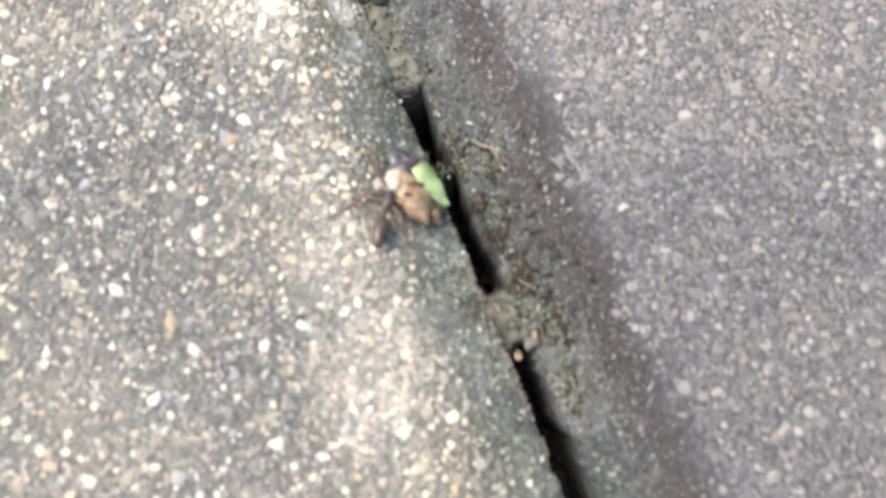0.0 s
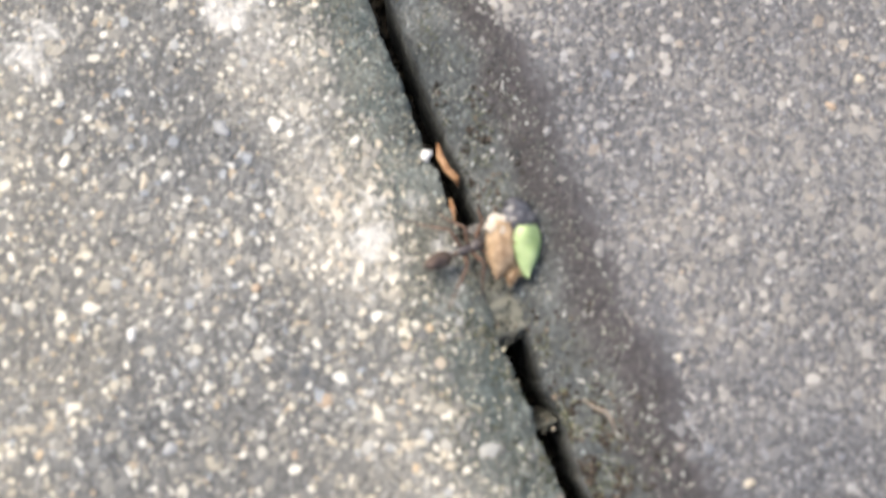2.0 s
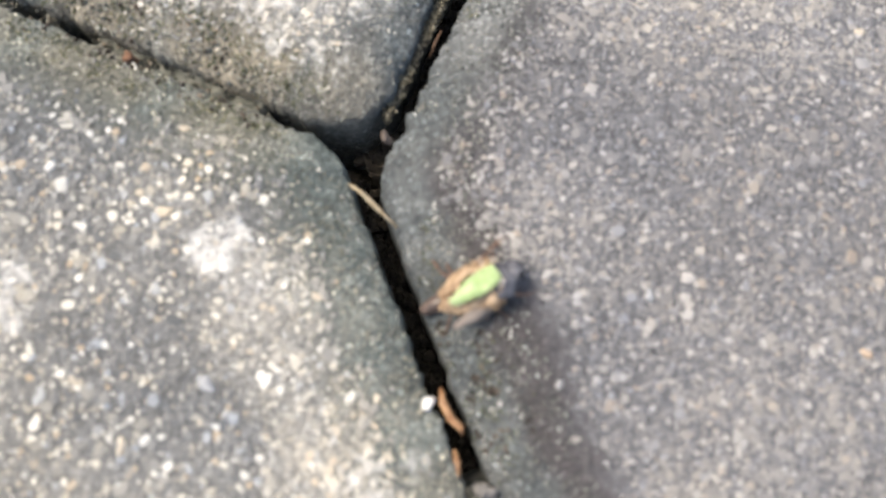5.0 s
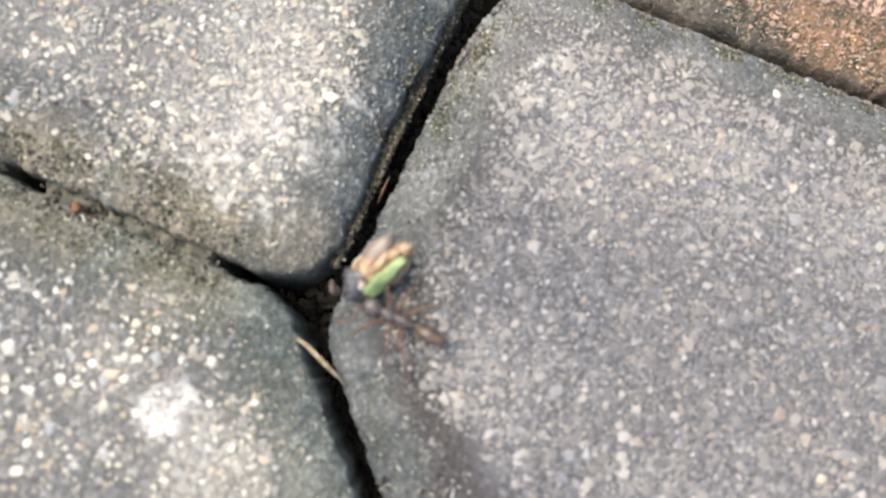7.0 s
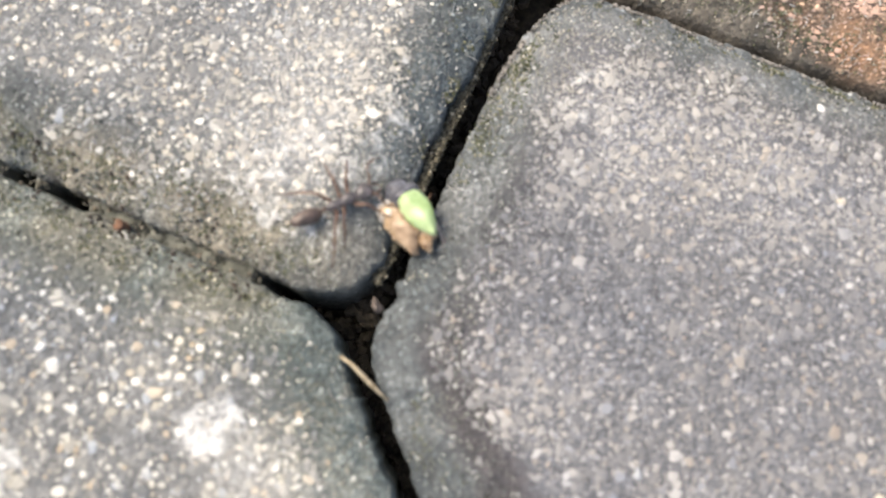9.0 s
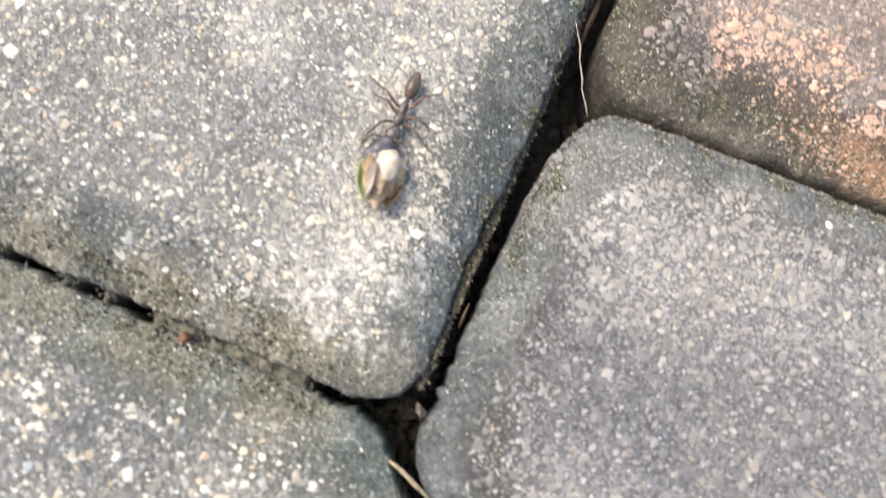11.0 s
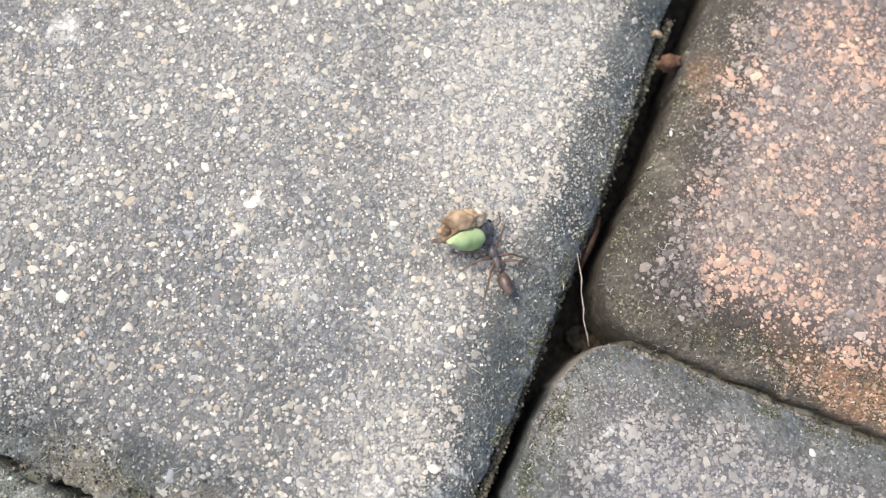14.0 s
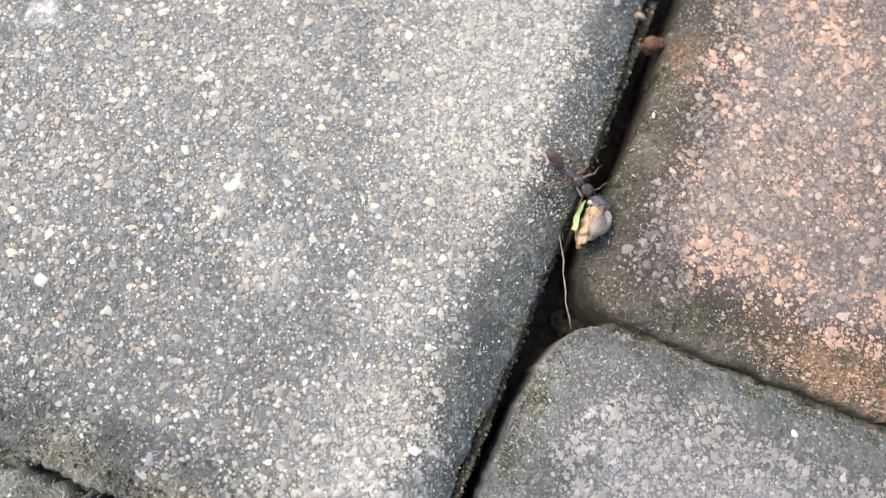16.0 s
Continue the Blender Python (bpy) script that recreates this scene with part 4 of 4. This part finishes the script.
# ---- the dead planthopper: origin under its head, body towards +x, green wing up ----
def build_prey():
    prey = tagged(new("dead_planthopper"), "dead planthopper with green wing and tan body", "insect")
    head = part("head", egg(bmesh.new(), (0.2, 0, 0), (2.9, 3.3, 2.6), -0.12, (0, 0, 0), 20, 14, 0.12, 2), PREY_SLATE, prey, "glossy slate-grey head")
    for s in (1, -1):
        part("eye", egg(bmesh.new(), (-0.2, 1.35 * s, 0.15), (0.9, 0.7, 0.8), 0, (0, 0, 0), 12, 8), EYE, head, "dark bulging eye")
    part("thorax", egg(bmesh.new(), (1.7, 0.35, -0.25), (3.9, 4.3, 3.8), 0.05, (0, 0, 0), 24, 18, 0.22, 4, 2), PREY_SLATE, prey, "glossy bluish-grey thorax")
    part("belly", egg(bmesh.new(), (3.2, -0.5, -1.75), (4.5, 3.1, 2.5), 0.15, (0, 6, 0), 22, 14, 0.15, 6, 3), PREY_CREAM, prey, "swollen cream-white belly")
    part("abdomen", egg(bmesh.new(), (5.2, 0.0, -0.6), (5.8, 3.7, 3.3), 0.25, (0, 4, 0), 28, 20, 0.3, 8, 6), PREY_TAN, prey, "tan ringed abdomen")
    part("side_lobe", egg(bmesh.new(), (4.0, -1.7, 0.3), (5.0, 3.2, 2.8), 0.12, (0, 0, 10), 26, 20, 0.5, 8, 4), PREY_TAN, prey, "crumpled tan side plate")
    part("side_lobe", egg(bmesh.new(), (3.7, 1.4, -0.5), (3.4, 1.7, 2.8), 0.2, (20, 0, -14), 22, 16, 0.4, 10, 3), PREY_TAN, prey, "crumpled tan side plate")
    part("side_lobe", egg(bmesh.new(), (2.3, -2.2, 0.25), (3.0, 2.5, 2.3), 0.1, (0, 0, 20), 22, 16, 0.4, 13, 2), PREY_CREAM, prey, "crumpled cream-white side plate")
    part("side_plate", egg(bmesh.new(), (2.0, 1.75, 0.7), (1.3, 0.8, 0.9), 0, (0, 0, 20), 14, 10, 0.3, 3), PREY_CREAM, prey, "small cream plate beside the head")
    green = part("wing", leaf_shell(bmesh.new(), 5.9, 3.4, 0.75, 0.14, 0.6), PREY_GREEN, prey, "bright green leaf-shaped wing")
    green.matrix_local = pose(1.9 * MM, 0.75 * MM, 1.5 * MM, -6, 3, 4)
    brown = part("wing", leaf_shell(bmesh.new(), 4.4, 3.2, 1.0, 0.14, 1.1), PREY_BROWN, prey, "folded tan-brown wing")
    brown.matrix_local = pose(3.8 * MM, -1.9 * MM, 0.9 * MM, 34, 8, -6)
    grey = part("wing", leaf_shell(bmesh.new(), 4.8, 2.4, 0.5, 0.1, 0.8), PREY_SMOKE, prey, "smoky grey hind wing")
    grey.matrix_local = pose(3.6 * MM, 1.2 * MM, -1.6 * MM, -100, 6, 8)
    tail = bmesh.new()
    tube(tail, [(7.0, -0.3, -0.2), (8.0, -0.4, -0.1), (8.8, -0.4, -0.3)], [0.9, 0.7, 0.25])
    part("tail", tail, PREY_TAN, prey, "pointed orange-tan tail")
    for i, (x, s) in enumerate(((1.2, 1), (2.2, -1), (3.0, 1), (2.9, -1))):
        part("leg", tube(bmesh.new(), [(x, 0.7 * s, -0.9), (x + 0.5, 1.7 * s, -1.2 + 0.2 * i), (x + 1.6, 2.1 * s, -0.7), (x + 2.7, 1.7 * s, -0.9)], [0.17, 0.14, 0.11, 0.05], 6), PREY_TAN, prey, "thin folded tan leg")
    return prey


ANT, ANT_LEGS = build_ant()
PREY = build_prey()

# ---- how they move: seconds, jaws (mm), heading; and seconds, head (mm), heading, roll ----
ANT_ROWS = [
    (0, 18.0, -79.0, 78), (0.2, 21.7, -77.1, 49), (0.5, 23.3, -72.4, -10), (0.7, 19.4, -73.7, -20), (1, 19.3, -71.7, 3),
    (1.2, 16.3, -68.4, 23), (1.5, 14.9, -62.5, 65), (1.7, 14.9, -59.6, 66), (2, 17.2, -57.7, 27), (2.2, 18.1, -57.5, 23),
    (2.5, 18.9, -56.2, -7), (2.7, 18.8, -55.2, -37), (3, 16.6, -52.7, -43), (3.2, 12.9, -50.0, -53), (3.5, 13.6, -45.3, -35),
    (3.7, 13.8, -41.4, -21), (4, 14.7, -42.0, -19), (4.2, 16.4, -41.8, -20), (6.3, 19.4, -20.6, 95), (6.5, 19.2, -18.6, 100),
    (6.7, 16.4, -18.8, 104), (7, 8.0, -19.4, 154), (7.2, 5.8, -18.1, 143), (7.5, 5.1, -13.9, 117), (7.7, 5.0, -13.3, 102),
    (8, 3.8, -13.4, 99), (8.2, 2.8, -10.6, 83), (10.3, 4.9, 5.8, -66), (10.5, 6.8, 7.8, -73), (10.7, 3.8, 11.6, -81),
    (11, -0.3, 17.0, -111), (11.2, -4.8, 19.3, -139), (11.5, -5.9, 25.5, -165), (11.7, -4.1, 28.9, -180), (12, -1.3, 34.5, -218),
    (12.2, 1.2, 35.3, -239), (12.5, 5.1, 38.5, -269), (12.7, 9.5, 40.3, -284), (13, 6.6, 42.5, -280), (13.2, 11.5, 43.2, -294),
    (13.5, 13.5, 41.1, -299), (13.7, 11.0, 38.7, -282), (14, 10.8, 39.0, -248), (14.2, 10.8, 38.7, -251), (14.5, 15.2, 40.6, -255),
    (14.7, 14.9, 41.2, -244), (15, 13.4, 38.0, -192), (15.2, 15.7, 37.4, -158), (15.4, 22.4, 40.0, -104), (15.5, 23.9, 39.3, -81),
    (15.6, 26.0, 38.1, -102), (15.7, 27.1, 38.6, -87), (15.8, 27.9, 39.7, -73), (15.9, 29.5, 42.7, -49), (16, 30.2, 43.5, -37),
]
PREY_ROWS = [
    (0, 18.0, -78.4, -52, 45), (0.2, 22.7, -76.2, -79, 30), (0.5, 20.5, -72.4, -50, 32), (0.7, 21.8, -74.2, -112, 50), (1, 20.7, -70.4, -83, -40),
    (1.2, 17.7, -66.8, -69, -40), (1.5, 15.4, -59.9, -46, 50), (1.7, 15.9, -56.9, -57, 45), (2, 19.4, -54.7, -90, 25), (2.2, 22.2, -55.9, -106, 10),
    (2.5, 22.0, -54.2, -102, -35), (2.7, 21.9, -53.6, -101, -45), (3, 16.9, -52.8, -81, -50), (3.2, 14.0, -50.5, -82, -85), (3.5, 14.4, -45.6, -92, -112),
    (3.7, 15.1, -41.1, -95, -100), (4, 15.7, -42.1, -110, -98), (4.2, 17.3, -42.6, -119, -98), (6.3, 19.5, -19.6, -205, 60), (6.5, 21.0, -19.2, -245, 62),
    (6.6, 18.1, -18.2, -250, 75), (6.7, 16.5, -17.8, -262, 150), (6.8, 15.0, -17.2, -285, 210), (7, 6.5, -17.9, -325, 290), (7.2, 5.1, -17.3, -340, 300),
    (7.5, 3.6, -13.5, -348, 370), (7.7, 4.3, -12.2, -345, 380), (8, 4.2, -11.9, -347, 385), (8.2, 5.5, -9.3, -375, 390), (10.3, 7.3, 5.2, -492, 308),
    (10.5, 6.5, 6.0, -490, 308), (10.7, 4.3, 11.2, -484, 300), (11, -0.9, 16.3, -460, 210), (11.2, -6.1, 18.6, -446, 180), (11.5, -7.6, 25.6, -466, 100),
    (11.7, -5.2, 28.0, -480, 75), (12, -2.5, 33.9, -503, 50), (12.2, 0.9, 36.0, -511, 45), (12.5, 5.8, 39.2, -533, 45), (12.7, 10.5, 40.4, -540, 60),
    (13, 7.0, 40.6, -570, 172), (13.1, 8.4, 41.2, -560, 125), (13.2, 11.2, 42.3, -530, 45), (13.5, 12.0, 41.1, -534, 40), (13.7, 11.1, 38.7, -540, 40),
    (14, 11.1, 39.3, -526, 40), (14.2, 9.9, 38.4, -526, 40), (14.5, 13.9, 40.2, -545, 35), (14.7, 14.7, 40.2, -529, 45), (14.9, 14.6, 39.6, -532, 90),
    (15, 13.6, 37.8, -539, 200), (15.1, 14.6, 37.6, -535, 240), (15.2, 15.8, 37.5, -532, 250), (15.4, 23.5, 37.9, -523, 265), (15.5, 25.9, 37.3, -499, 270),
    (15.6, 26.7, 37.4, -483, 262), (15.7, 26.9, 37.7, -482, 262), (15.8, 28.6, 38.9, -488, 262), (15.9, 31.6, 41.0, -490, 260), (16, 31.8, 41.7, -483, 258),
]

def motions():
    steps = [round(0.1 * k, 1) for k in range(161)]
    a, p = np.array(ANT_ROWS), np.array(PREY_ROWS)
    rows, speed = [], []
    for t in steps:
        x, y, turn = (float(np.interp(t, a[:, 0], a[:, k])) for k in (1, 2, 3))
        c, s = math.cos(radians(turn)), math.sin(radians(turn))
        front, back = ground_height(x - 2 * c, y - 2 * s), ground_height(x - 9 * c, y - 9 * s)
        pitch = -math.degrees(math.atan2(front - back, 7.0))
        rows.append((t, pose(x * MM, y * MM, (front + 0.15) * MM, 0, pitch, turn)))
    walk(ANT, rows)
    rows = []
    for t in steps:
        x, y, turn, roll = (float(np.interp(t, p[:, 0], p[:, k])) for k in (1, 2, 3, 4))
        c, s = math.cos(radians(turn)), math.sin(radians(turn))
        front, back = ground_height(x + c, y + s), ground_height(x + 7 * c, y + 7 * s)
        lift = float(np.interp(t, [0, 0.3, 0.5, 0.8, 6.3, 7.0, 9, 10.3, 11.5, 12.1, 12.5, 12.8, 13.0, 13.3, 14.6, 15.0, 15.2, 15.5, 16], [0, 0, 40, 0, 25, 10, 10, 10, 8, 15, 28, 35, 52, 38, 30, 10, 10, 26, 24]))
        pitch = -math.degrees(math.atan2(back - front - 0.3, 6.0)) - lift
        rows.append((t, pose(x * MM, y * MM, (front + 1.9) * MM, 0, pitch, turn) @ pose(0, 0, 0, -roll + 10, 0, 0)))
    walk(PREY, rows)
    for leg, side, phase in ANT_LEGS:
        base = leg.location.copy()
        rows = []
        for t in steps:
            beat = 2 * math.pi * 2.6 * t + math.pi * phase
            rows.append((t, Matrix.Translation(base) @ pose(0, 0, 0, 7 * max(0.0, math.sin(beat)) * side, 0, 15 * math.cos(beat) * side)))
        walk(leg, rows)


motions()
